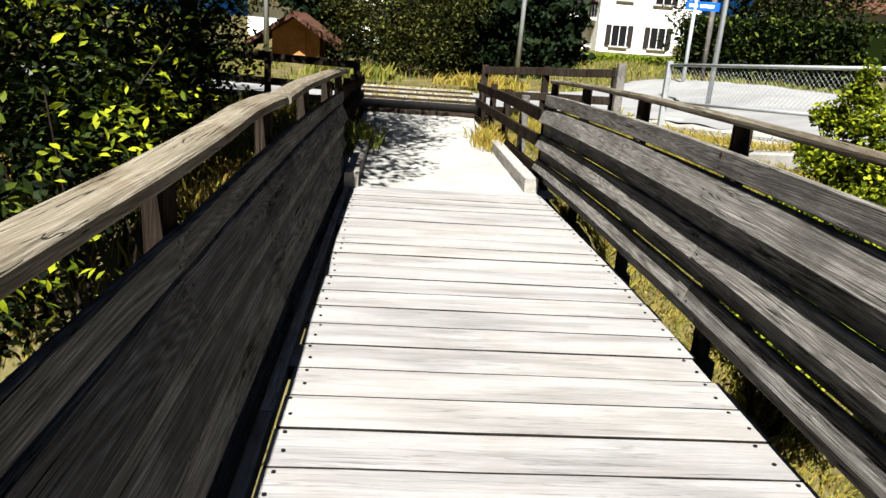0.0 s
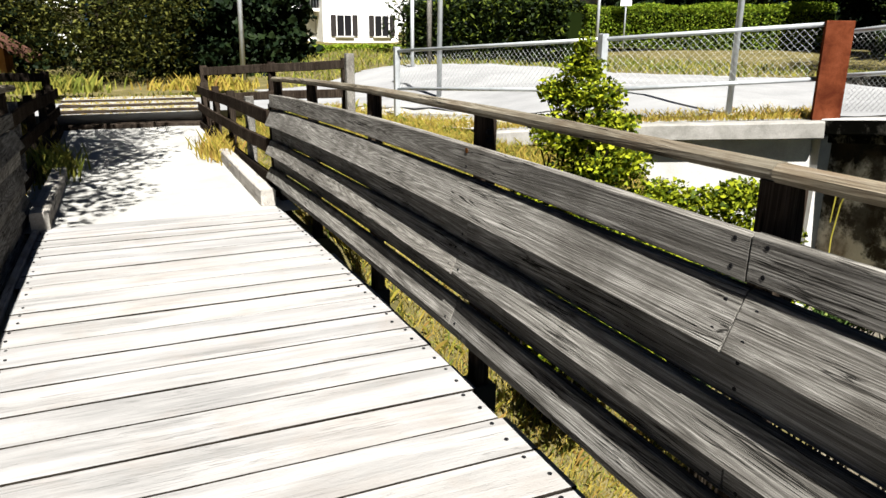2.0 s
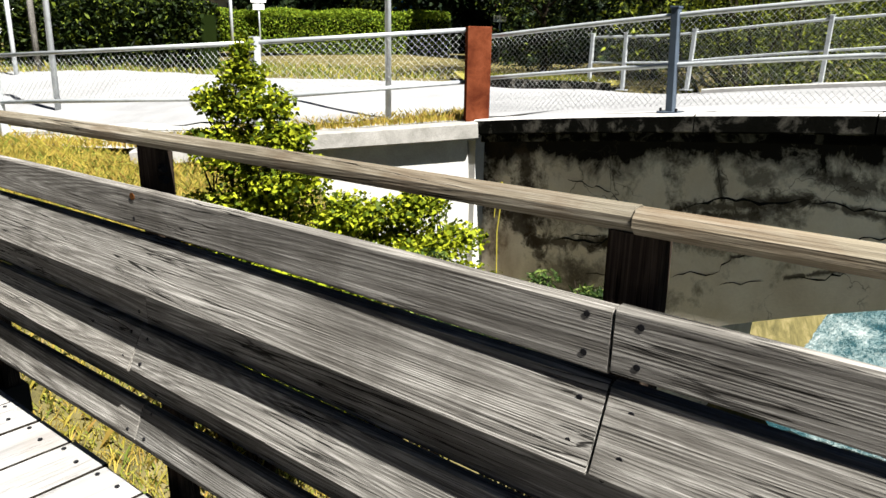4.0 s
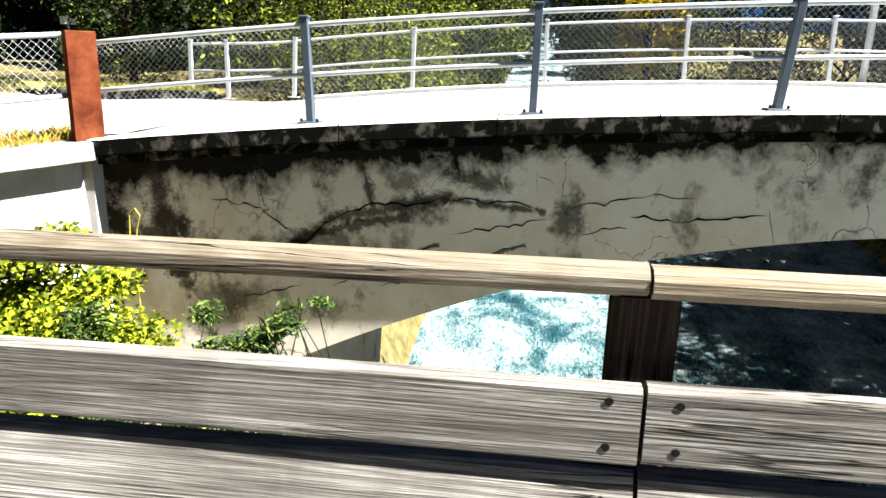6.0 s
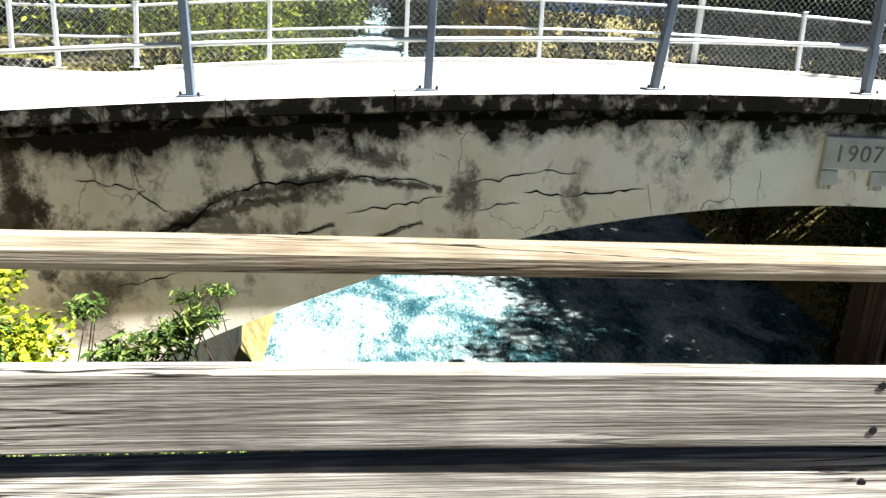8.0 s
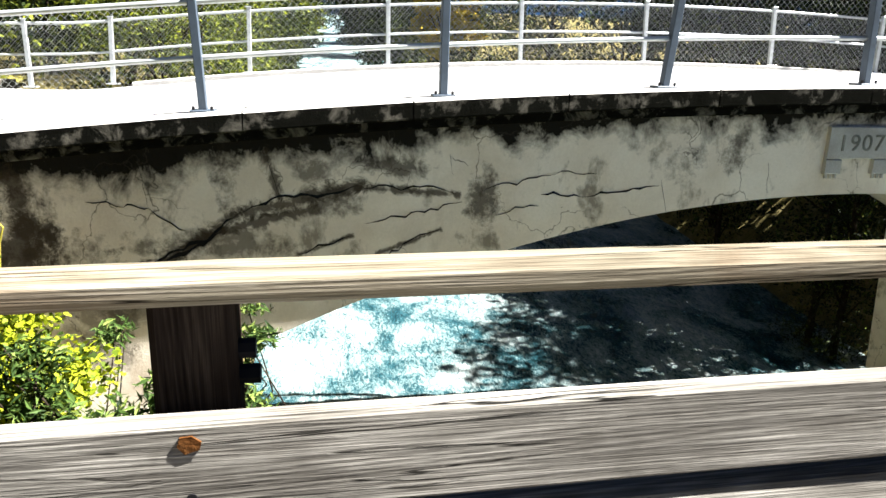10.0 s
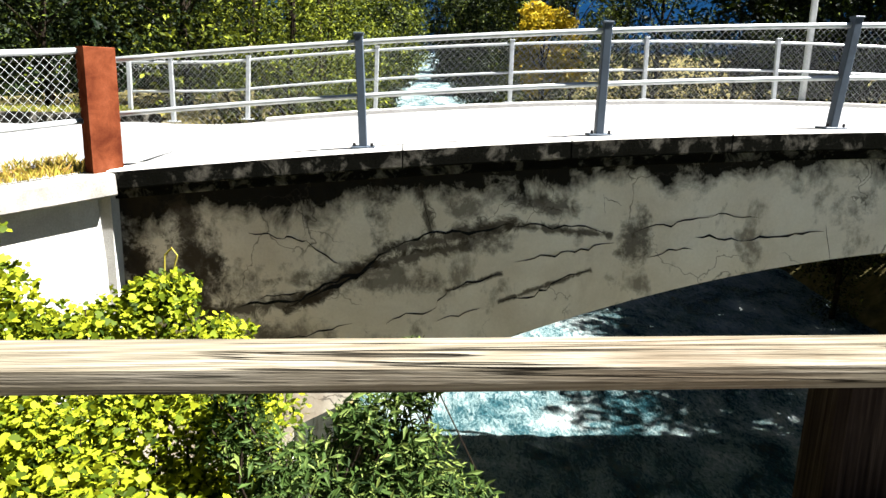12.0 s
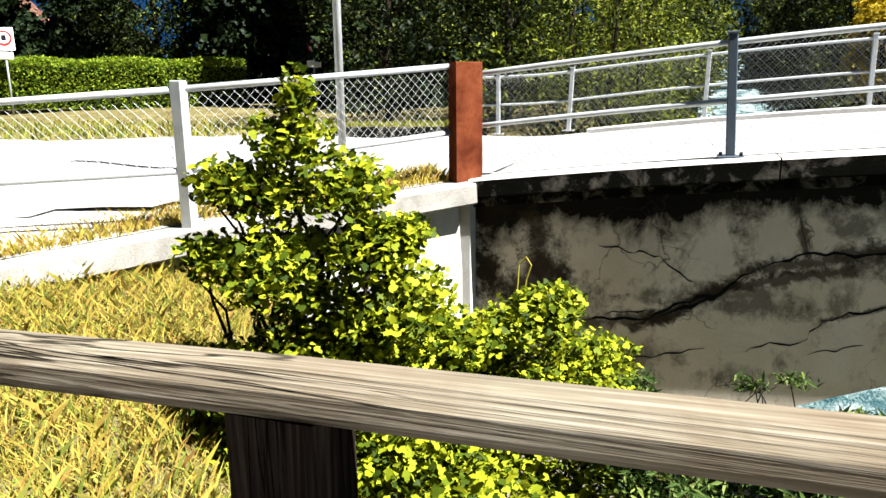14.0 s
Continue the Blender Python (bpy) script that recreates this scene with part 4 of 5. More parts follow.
def road_verge():
    """The strip of gravel and dry grass between the wall's coping and the road."""
    line = [(6.95, 6.22, 0.50), (6.62, 6.42, 0.50), (4.95, 7.84, 0.36), (3.9, 8.74, 0.22), (3.45, 11.4, 0.06), (3.1, 14.2, 0.0)]
    verts, faces, spots = [], [], []
    rng = np.random.default_rng(12)
    for i, (x, y, z) in enumerate(line):
        for k in range(9):
            u = k / 8
            dx, dy = 1.9 * u, 1.1 * u
            zr = road_z(x + dx, y + dy, land(max(x + dx, fence_line(y + dy) + 0.7), y + dy, False)) - 0.03 + 0.04 * (1 - u)
            w = min(1.0, u * 1.6)
            verts.append((x + dx, y + dy, z * (1 - w) + zr * w))
    for i in range(len(line) - 1):
        for k in range(8):
            faces.append((i * 9 + k, i * 9 + k + 1, (i + 1) * 9 + k + 1, (i + 1) * 9 + k))
    t = thing("road_verge", (5, 8, 0.3), "strip of gravel and dry grass beside the road", "verge", kind="structure")
    part("verge_soil", (verts, faces), M_GRAVEL, t, smooth=True)
    for n in range(16000):
        i = int(rng.integers(1, len(line) - 1))
        a, b = np.array(line[i]), np.array(line[i + 1])
        p = a + (b - a) * rng.uniform()
        u = rng.uniform(0.02, 1.0) ** 1.2
        spots.append((p[0] + 0.9 * u, p[1] + 0.55 * u, p[2] - 0.02))
    tagged(blades("grass_tuft", spots, 0.11, M_STRAW, t, 13, 0.6, 0.006), kind="stuff")


road_verge()


def bridge_railing(x, posts, height, material, pipe, label, mid=0.5, wide=0.09, lift=0.0, first=0):
    """Steel posts given as (y, lean of the head along y), two pipes and chain-link mesh, on the bridge's edge."""
    ys = [y for y, _ in posts]
    t = thing("bridge_railing", (x, ys[0], road_top(ys[0])), label, "railing", "steel railings of the road bridge")
    for y, lean in posts[first:]:
        z = road_top(y) + lift
        p = part("post", bar((x, y, z - 0.01), (x, y + lean, z + height + 0.03), wide, 0.07, 0.006), material, t)
        part("cap", block(x - wide / 2 - 0.006, x + wide / 2 + 0.006, y + lean - 0.042, y + lean + 0.042, z + height + 0.028, z + height + 0.046, 0.004), material, p)
        part("base_plate", block(x - 0.09, x + 0.09, y - 0.10, y + 0.10, z - 0.005, z + 0.014, 0.003), material, p)
        for dy in (-0.075, 0.075):
            part("bolt", tube((x - 0.06, y + dy, z + 0.012), (x - 0.06, y + dy, z + 0.045), 0.013, 6), M_BLACK, p)
    for h, r in ((height - 0.03, 0.024), (height * mid, 0.022)):
        pts = [(x + 0.02, ys[-1] + (ys[0] - ys[-1]) * i / 40) for i in range(41)]
        part("pipe_rail", sweep([(a, b, road_top(b) + lift + h) for a, b in pts], ring(r, 9)), pipe, t, "galvanised pipe rail", smooth=True)
    sh = []
    for a, b in zip(ys, ys[1:]):
        za, zb = road_top(a) + lift, road_top(b) + lift
        sh.append(chainlink((x + 0.06, a), (x + 0.06, b), za + 0.06, za + height - 0.04, zb + 0.06, zb + height - 0.04, 0.06, 0.0013))
    tagged(part("wire_mesh", join(*sh), M_WIRE, t, "galvanised chain-link mesh"), kind="stuff")
    return t


bridge_railing(6.86, [(6.45, 0), (4.2, 0.04), (2.15, -0.01), (0.06, -0.09), (-2.04, 0.03), (-4.1, 0), (-6.1, 0), (-8.2, 0), (-10.3, 0)], 0.91, M_STEEL, M_PIPE, "galvanised steel railing, posts painted shade-dark, with chain-link mesh", 0.48, 0.09, 0.0, 1)
bridge_railing(13.75, [(8.66, -0.03), (7.92, 0), (6.63, -0.05), (4.37, -0.03), (1.96, 0), (-0.48, 0.02), (-2.9, 0.03), (-5.55, 0.05), (-7.9, 0), (-10.3, 0)], 1.05, M_PIPE, M_PIPE, "pale galvanised railing with chain-link mesh", 0.5, 0.07, 0.07)

r = thing("rust_post", (6.68, 6.33, 0.5), "rust-red steel plate post at the bridge corner", "post")
turned = Vector((-0.76, 0.65, 0)) * 0.13
part("plate", bar(Vector((6.68, 6.33, 0.97)) - turned, Vector((6.68, 6.33, 0.97)) + turned, 0.13, 1.05, 0.006), M_RUST, r)


def pipe_fence(pts, label):
    """Posts, a top pipe, a low pipe and chain-link mesh along the road's edge."""
    t = thing("pipe_fence", (pts[0][0], pts[0][1], pts[0][2]), label, "fence", "chain-link fences")
    for x, y, z in pts[1:]:
        part("post", block(x - 0.04, x + 0.04, y - 0.04, y + 0.04, z - 0.25, z + 0.99, 0.008), M_PIPE, t, "pale galvanised post")
    sh = []
    for a, b in zip(pts, pts[1:]):
        for h in (0.93, 0.38):
            part("pipe_rail", tube((a[0], a[1], a[2] + h), (b[0], b[1], b[2] + h), 0.024, 9), M_PIPE, t, smooth=True)
        sh.append(chainlink(a[:2], b[:2], a[2] + 0.40, a[2] + 0.92, b[2] + 0.40, b[2] + 0.92, 0.075, 0.0014))
    tagged(part("wire_mesh", join(*sh), M_WIRE, t), kind="stuff")


pipe_fence([(6.62, 6.45, 0.53), (4.84, 7.78, 0.36), (3.75, 11.4, 0.15)], "pale pipe fence with chain-link mesh beside the road")


def verge_island():
    t = thing("verge_island", (13.4, 9.4, 0.4), "kerbed strip of dry grass beside the road", "verge")
    part("kerbstone", bar((12.4, 10.8, 0.54), (13.6, 8.1, 0.50), 0.14, 0.24, 0.02, 4, 0.01, 2), M_COPING, t, "dark weathered kerbstone")
    part("turf", ([(12.45, 10.85, 0.58), (13.65, 8.15, 0.55), (15.0, 8.3, 0.6), (14.8, 13.0, 0.65)], [(0, 1, 2, 3)]), M_TURF, t)
    r = np.random.default_rng(77)
    u, w2 = r.uniform(0, 1, 5000), r.uniform(0, 1, 5000)
    sp = np.stack([12.5 + 1.15 * u + 1.2 * w2, 10.8 - 2.6 * u + 0.8 * w2, np.full(5000, 0.57)], 1)
    tagged(blades("grass_tuft", sp, 0.14, M_GRASS, t, 78, 0.5, 0.012), kind="stuff")


verge_island()


# ---- poles and signs ----
def pole(name, x, y, z, height, r, material, label, lean=0.0, category="pole"):
    t = thing(name, (x, y, z), label, category, "poles beside the road")
    part("shaft", tube((x, y, z - 0.4), (x + lean, y, z + height), r, 10), material, t, smooth=True)
    return t


pole("lamp_post", 6.33, 7.33, 0.5, 5.0, 0.035, M_PIPE, "slim pale galvanised pole on the coping")
pole("lamp_post", 5.2, 13.15, 0.2, 6.0, 0.045, M_PIPE, "slim pale galvanised pole beside the road", 0.05)
pole("lamp_post", 13.95, -3.55, 0.9, 6.0, 0.06, M_PIPE, "pale galvanised lamp pole behind the bridge railing")
pole("lamp_post", -4.65, 24.9, 0.1, 7.0, 0.09, M_PIPE, "white lamp pole beside a hedge")
pole("lamp_post", 3.12, 22.0, 0.2, 6.0, 0.07, M_PIPE, "white lamp pole before dark conifers", 0.1)
pole("timber_mast", 8.3, 21.0, 0.2, 4.2, 0.075, M_BOARD, "pale wooden mast in grass")


def street_sign():
    t = pole("street_sign", 7.3, 19.8, 0.2, 2.45, 0.05, M_PIPE, "blue street name sign on a pale pole", 0, "sign")
    b = part("name_plate", block(7.05, 7.95, 19.77, 19.79, 2.30, 2.52, 0.004), M_BLUE, t, "blue enamel plate")
    for x0, x1 in ((7.13, 7.35), (7.42, 7.80)):
        part("lettering", block(x0, x1, 19.764, 19.768, 2.37, 2.45, 0.001), M_SIGNWHITE, b, "white illegible lettering")


street_sign()


def round_sign(x, y, z, top, square, label, r=0.22):
    t = pole("traffic_sign", x, y, z, top - z, 0.03, M_PIPE, label, 0, "sign")
    d = Vector((-x, 4 - y, 0)).normalized()
    s = Vector((-d.y, d.x, 0))
    c = Vector((x, y, top - 0.3)) + d * 0.05
    if square:
        part("panel", bar(c - s * 0.27, c + s * 0.27, 0.02, 0.66, 0.004), M_SIGNWHITE, t, "white square panel")
        c = c + d * 0.014 + Vector((0, 0, 0.03))
    red = part("red_disc", sweep([c, c + d * 0.012], ring(r, 24), s, (0, 0, 1)), M_SIGNRED, t, "red-rimmed disc")
    part("white_disc", sweep([c + d * 0.012, c + d * 0.016], ring(r * 0.72, 24), s, (0, 0, 1)), M_SIGNWHITE, red)
    q = c + d * 0.017
    part("symbol", bar(q - s * r * 0.3, q + s * r * 0.3, 0.004, r * 0.75, 0.001), M_BLACK, red)
    p = Vector((x, y, top - 0.78)) + d * 0.05
    part("lower_plate", bar(p - s * 0.2, p + s * 0.2, 0.02, 0.2, 0.004), M_SIGNWHITE, t, "small white plate with illegible writing")
    return t


round_sign(17.6, 24.2, 0.95, 3.25, True, "white square speed sign with a red ring")
pole("lamp_post", 16.6, 24.5, 0.9, 3.0, 0.06, M_PIPE, "short pale galvanised pole before a hedge")
round_sign(19.6, 14.9, 0.9, 2.85, False, "round red traffic sign before dark trees", 0.17)


# ---- houses ----
def window(parent, x, y, z, w, h, shutters=True, both=True):
    """A framed window in a wall that faces -y, with sill and shutters."""
    g = part("window", block(x - w / 2, x + w / 2, y - 0.02, y + 0.06, z, z + h, 0.01), M_BLACK, parent, "dark window")
    for a, b in ((x - w / 2, x - w / 2 + 0.04), (x + w / 2 - 0.04, x + w / 2), (x - 0.015, x + 0.015)):
        part("frame", block(a, b, y - 0.05, y - 0.021, z, z + h, 0.008), M_WHITE, g)
    part("sill", block(x - w / 2 - 0.1, x + w / 2 + 0.1, y - 0.14, y, z - 0.08, z, 0.01), M_PALE, g)
    if shutters:
        for sgn in ((-1, 1) if both else (1,)):
            a = x + sgn * (w / 2 + 0.17)
            part("shutter", block(a - 0.15, a + 0.15, y - 0.07, y - 0.02, z - 0.02, z + h + 0.02, 0.01), M_DARK, g, "dark wooden shutter")


def gable_house(name, x0, x1, y0, y1, z0, eave, ridge, label, walls, roof, along_x=False):
    t = thing(name, ((x0 + x1) / 2, (y0 + y1) / 2, z0), label, "house")
    xm, ym = (x0 + x1) / 2, (y0 + y1) / 2
    if along_x:
        v = [(x0, y0, z0), (x1, y0, z0), (x1, y1, z0), (x0, y1, z0), (x0, y0, eave), (x1, y0, eave), (x1, y1, eave), (x0, y1, eave), (x0, ym, ridge), (x1, ym, ridge)]
        f = [(0, 1, 5, 4), (1, 2, 6, 9, 5), (2, 3, 7, 6), (3, 0, 4, 8, 7), (4, 5, 9, 8), (6, 7, 8, 9)]
        part("wall", (v, f), walls, t)
        for ya, yb in ((y0 - 0.6, ym), (y1 + 0.6, ym)):
            k = (ridge - eave) / (ym - y0) * 0.6
            part("roof", sweep([(x0 - 0.5, ya, 0), (x1 + 0.5, ya, 0)], [(0, eave - k), (yb - ya, ridge + 0.02), (yb - ya, ridge + 0.2), (0, eave - k + 0.16)], (0, 1, 0)), roof, t, "red tiled roof")
    else:
        v = [(x0, y0, z0), (x1, y0, z0), (x1, y1, z0), (x0, y1, z0), (x0, y0, eave), (x1, y0, eave), (x1, y1, eave), (x0, y1, eave), (xm, y0, ridge), (xm, y1, ridge)]
        f = [(0, 1, 5, 8, 4), (1, 2, 6, 5), (2, 3, 7, 9, 6), (3, 0, 4, 7), (4, 8, 9, 7), (5, 6, 9, 8)]
        part("wall", (v, f), walls, t)
        for xa, xb in ((x0 - 0.8, xm), (x1 + 0.8, xm)):
            k = (ridge - eave) / (xm - x0) * 0.8
            part("roof", sweep([(xa, y0 - 0.9, 0), (xa, y1 + 0.9, 0)], [(0, eave - k), (xb - xa, ridge + 0.02), (xb - xa, ridge + 0.2), (0, eave - k + 0.16)], (1, 0, 0)), roof, t, "red tiled roof")
    return t


def white_house():
    t = gable_house("white_house", 10.6, 15.0, 41.6, 50, 0.2, 5.2, 7.0, "white rendered house with dark shutters and a balcony", M_WHITE, M_TILE)
    window(t, 11.8, 41.6, 1.15, 0.9, 1.1)
    window(t, 14.0, 41.6, 1.15, 0.9, 1.1)
    window(t, 11.9, 41.6, 3.6, 0.8, 1.0, False)
    window(t, 14.05, 41.6, 3.5, 0.95, 1.05, True, False)
    part("wing", block(8.2, 10.58, 43.2, 50, 0.2, 5.0, 0.02), M_WHITE, t)
    b = part("balcony", block(8.3, 10.58, 42.2, 43.18, 2.45, 2.6, 0.02), M_WHITE, t, "white balcony slab")
    part("balcony_rail", block(8.3, 10.58, 42.22, 42.3, 3.3, 3.4, 0.01), M_DARK, b)
    for i in range(14):
        part("baluster", block(8.34 + i * 0.165, 8.42 + i * 0.165, 42.23, 42.29, 2.6, 3.3, 0.01), M_DARK, b)
    part("balcony_door", block(9.6, 10.3, 43.14, 43.19, 2.6, 4.5, 0.01), M_BLACK, t)
    fl = part("flower_box", block(9.7, 10.5, 42.1, 42.22, 3.25, 3.42, 0.01), M_DARK, b)
    rng = np.random.default_rng(8)
    leaf_cloud("blossom", np.stack([rng.uniform(9.7, 10.5, 120), rng.uniform(42.0, 42.25, 120), rng.uniform(3.4, 3.62, 120)], 1), 0.05, LEAF_OVAL, M_SIGNRED, fl, 9)
    t2 = gable_house("white_house", 16.5, 20.5, 52, 60, 0.5, 5.6, 7.4, "second white house behind, with red roof", M_WHITE, M_TILE)
    window(t2, 18.0, 52, 3.2, 1.0, 1.2, False)
    window(t2, 17.3, 52, 1.0, 0.9, 1.3)


white_house()


def low_building():
    t = gable_house("low_building", 20.8, 33.0, 37.0, 44.0, 0.6, 4.0, 6.4, "long low white building with a red tiled roof", M_WHITE, M_TILE, True)
    window(t, 27.0, 37.0, 3.1, 1.0, 0.7, False)
    v = thing("grey_house", (31, 19, 0.8), "pale grey low house under a brown roof", "house")
    part("wall", block(28, 34, 17, 22, 0.8, 4.0, 0.02), M_PALE, v)
    part("roof", sweep([(27.4, 19.5, 0), (34.6, 19.5, 0)], [(-3.2, 3.9), (3.2, 3.9), (0.2, 5.8), (-0.2, 5.8)], (0, 1, 0)), M_TILE, v)


low_building()


def shed():
    t = gable_house("garden_shed", -4.9, -3.2, 27.5, 29.5, 0.0, 0.85, 1.4, "small orange-brown garden shed with a gable roof", M_ORANGE, M_TILE)
    part("door", block(-4.3, -3.7, 27.44, 27.5, 0.1, 1.0, 0.01), M_ORANGE, t)
    h = gable_house("far_house", -9, -1.5, 44, 52, 0.2, 4.4, 6.6, "pale house with white balcony bands", M_WHITE, M_DARK, True)
    for z in (2.4, 3.3):
        part("band", block(-9.2, -1.3, 43.2, 43.98, z, z + 0.35, 0.02), M_WHITE, h)
    window(h, -4.5, 44, 2.8, 1.2, 1.1, False)
    window(h, -6.6, 44, 2.8, 1.2, 1.1, False)


shed()


# ---- hedges, shrubs and trees ----
def hedge(a, b, wide, z0, z1, n, seed, label, material=None, size=0.055):
    rng = np.random.default_rng(seed)
    t = thing("hedge", (*a, z0), label, "hedge", "hedges")
    A, B = np.array([*a, 0.0]), np.array([*b, 0.0])
    d = (B - A) / np.linalg.norm(B - A)
    s = np.array([d[1], -d[0], 0])
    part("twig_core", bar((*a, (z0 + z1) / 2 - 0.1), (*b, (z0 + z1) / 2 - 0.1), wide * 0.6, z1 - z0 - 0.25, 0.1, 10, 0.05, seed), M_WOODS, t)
    u, face = rng.uniform(0, 1, n), rng.uniform(0, 1, n)
    off, hgt = rng.uniform(-1, 1, n), rng.uniform(0, 1, n)
    off = np.where(face < 0.72, np.sign(off) * rng.uniform(0.75, 1.05, n), off)
    hgt = np.where(face < 0.72, hgt, rng.uniform(0.88, 1.06, n))
    bulge = 1 + 0.08 * np.sin(u * 41) + 0.06 * np.sin(u * 17 + 2)
    c = A + u[:, None] * (B - A) + (off * wide / 2 * bulge)[:, None] * s
    c[:, 2] = z0 + (z1 - z0) * hgt * (1 + 0.03 * np.sin(u * 29))
    leaf_cloud("leaves", c, size, LEAF_OVAL, material or M_HEDGE, t, seed)


hedge((15.0, 29.0), (22.3, 19.0), 1.0, 0.85, 2.35, 30000, 3, "clipped sunlit green garden hedge")
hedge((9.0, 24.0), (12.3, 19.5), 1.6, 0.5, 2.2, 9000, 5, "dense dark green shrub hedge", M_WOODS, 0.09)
hedge((6.0, 30.0), (12.0, 33.0), 1.5, 0.3, 0.8, 6000, 7, "low garden shrubs before the white house", M_HEDGE, 0.08)


def sapling(x, y, z, lumps, n, size, seed, label, material, shape, stems):
    rng = np.random.default_rng(seed)
    t = thing("bush", (x, y, z), label, "bush", "bushes on the bank")
    sh = []
    for i, c in enumerate(lumps):
        for k in range(stems):
            q = (c[0] + rng.uniform(-0.6, 0.6) * c[3], c[1] + rng.uniform(-0.6, 0.6) * c[4], c[2] + rng.uniform(-0.2, 0.8) * c[5])
            sh.append(limb((x + rng.uniform(-0.08, 0.08), y + rng.uniform(-0.08, 0.08), z - 0.1), q, 0.02, 0.004, seed + i * 7 + k, 6, 0.12))
    part("stem", join(*sh), M_BARK, t, smooth=True)
    leaf_cloud("leaves", blobs(rng, lumps, n, 0.25), size, shape, material, t, seed, 0.5)


sapling(3.42, 6.0, land(3.42, 6.0), [(3.40, 6.03, 1.24, 0.09, 0.08, 0.13), (3.44, 6.10, 1.06, 0.2, 0.19, 0.13), (3.38, 6.20, 0.84, 0.22, 0.20, 0.13), (3.46, 5.86, 0.86, 0.22, 0.22, 0.15), (3.40, 5.72, 0.62, 0.22, 0.2, 0.14), (3.3, 6.42, 0.56, 0.16, 0.2, 0.11), (3.35, 6.38, 0.88, 0.14, 0.17, 0.11), (3.5, 5.64, 0.66, 0.18, 0.15, 0.1), (3.35, 6.12, 0.52, 0.32, 0.3, 0.2), (3.5, 5.66, 0.36, 0.32, 0.26, 0.2), (3.45, 5.95, 0.12, 0.36, 0.36, 0.28), (3.2, 6.3, 0.05, 0.22, 0.3, 0.16), (3.3, 6.25, -0.25, 0.3, 0.36, 0.24), (3.5, 5.7, -0.3, 0.4, 0.4, 0.3)],
        17000, 0.025, 21, "bright green maple sapling on the dry bank", M_LEAF, LEAF_LOBED, 2)
sapling(4.3, 5.4, land(4.3, 5.4), [(4.35, 5.25, 0.04, 0.26, 0.30, 0.14), (4.42, 5.14, 0.14, 0.2, 0.2, 0.1), (4.1, 5.75, -0.12, 0.35, 0.3, 0.2), (4.45, 5.5, -0.3, 0.35, 0.35, 0.25), (4.0, 5.6, 0.02, 0.3, 0.3, 0.16), (4.5, 4.95, -0.18, 0.28, 0.28, 0.14), (4.1, 5.1, -0.34, 0.45, 0.42, 0.22), (4.35, 4.75, -0.52, 0.4, 0.36, 0.2), (3.7, 5.4, -0.45, 0.45, 0.38, 0.28), (4.0, 4.9, -0.85, 0.5, 0.45, 0.3)],
        17000, 0.025, 22, "bright green spreading bush against the bridge wall", M_LEAF, LEAF_LOBED, 2)
sapling(2.6, 5.1, land(2.6, 5.1), [(2.7, 5.0, -0.3, 0.4, 0.45, 0.3), (2.5, 4.5, -0.5, 0.4, 0.4, 0.28), (2.9, 4.6, -0.55, 0.4, 0.4, 0.25), (2.3, 5.2, -0.35, 0.3, 0.35, 0.2), (2.4, 5.9, -0.3, 0.35, 0.3, 0.2)],
        8000, 0.027, 23, "leafy maple shoots below the footbridge", M_LEAF, LEAF_LOBED, 3)
sapling(4.1, 4.3, land(4.1, 4.3), [(4.3, 3.62, -0.30, 0.12, 0.14, 0.07), (4.3, 3.8, -0.42, 0.16, 0.18, 0.1), (4.2, 4.05, -0.52, 0.2, 0.2, 0.14), (4.2, 3.8, -0.72, 0.28, 0.26, 0.18), (4.1, 4.3, -0.75, 0.26, 0.26, 0.2), (4.0, 4.0, -0.95, 0.34, 0.36, 0.25), (4.1, 3.6, -1.0, 0.3, 0.3, 0.22)],
        5200, 0.048, 24, "dark ash shoots with narrow leaflets above the water", M_ASH, LEAF_THIN, 4)
sapling(3.7, 4.6, land(3.7, 4.6), [(3.8, 4.6, -0.16, 0.14, 0.16, 0.12), (3.8, 4.62, -0.4, 0.22, 0.2, 0.18), (3.75, 4.45, -0.6, 0.22, 0.22, 0.18), (3.7, 4.5, -0.85, 0.3, 0.28, 0.25)],
        2200, 0.042, 26, "pale green ash shoots with narrow leaflets beside the maple", M_ASH, LEAF_THIN, 4)
sapling(5.6, 4.6, land(5.6, 4.6), [(5.6, 3.78, -0.60, 0.1, 0.16, 0.05), (5.6, 4.02, -0.66, 0.1, 0.14, 0.06), (5.6, 4.75, -0.76, 0.2, 0.15, 0.1)],
        420, 0.045, 25, "slender ash shoot before the bridge wall", M_ASH, LEAF_THIN, 3)
stalk = thing("bent_stalk", (6.3, 5.75, -1.2), "pale dry bent stalk beside the wall", "plant")
part("stem", sweep([(6.3, 5.72, -1.3), (6.3, 5.74, -0.6), (6.3, 5.70, -0.25), (6.3, 5.66, -0.12), (6.3, 5.70, -0.06), (6.3, 5.76, -0.12), (6.3, 5.78, -0.45)], ring(0.009, 6), (1, 0, 0), (0, 0.7, 0.7)), M_STRAW, stalk)

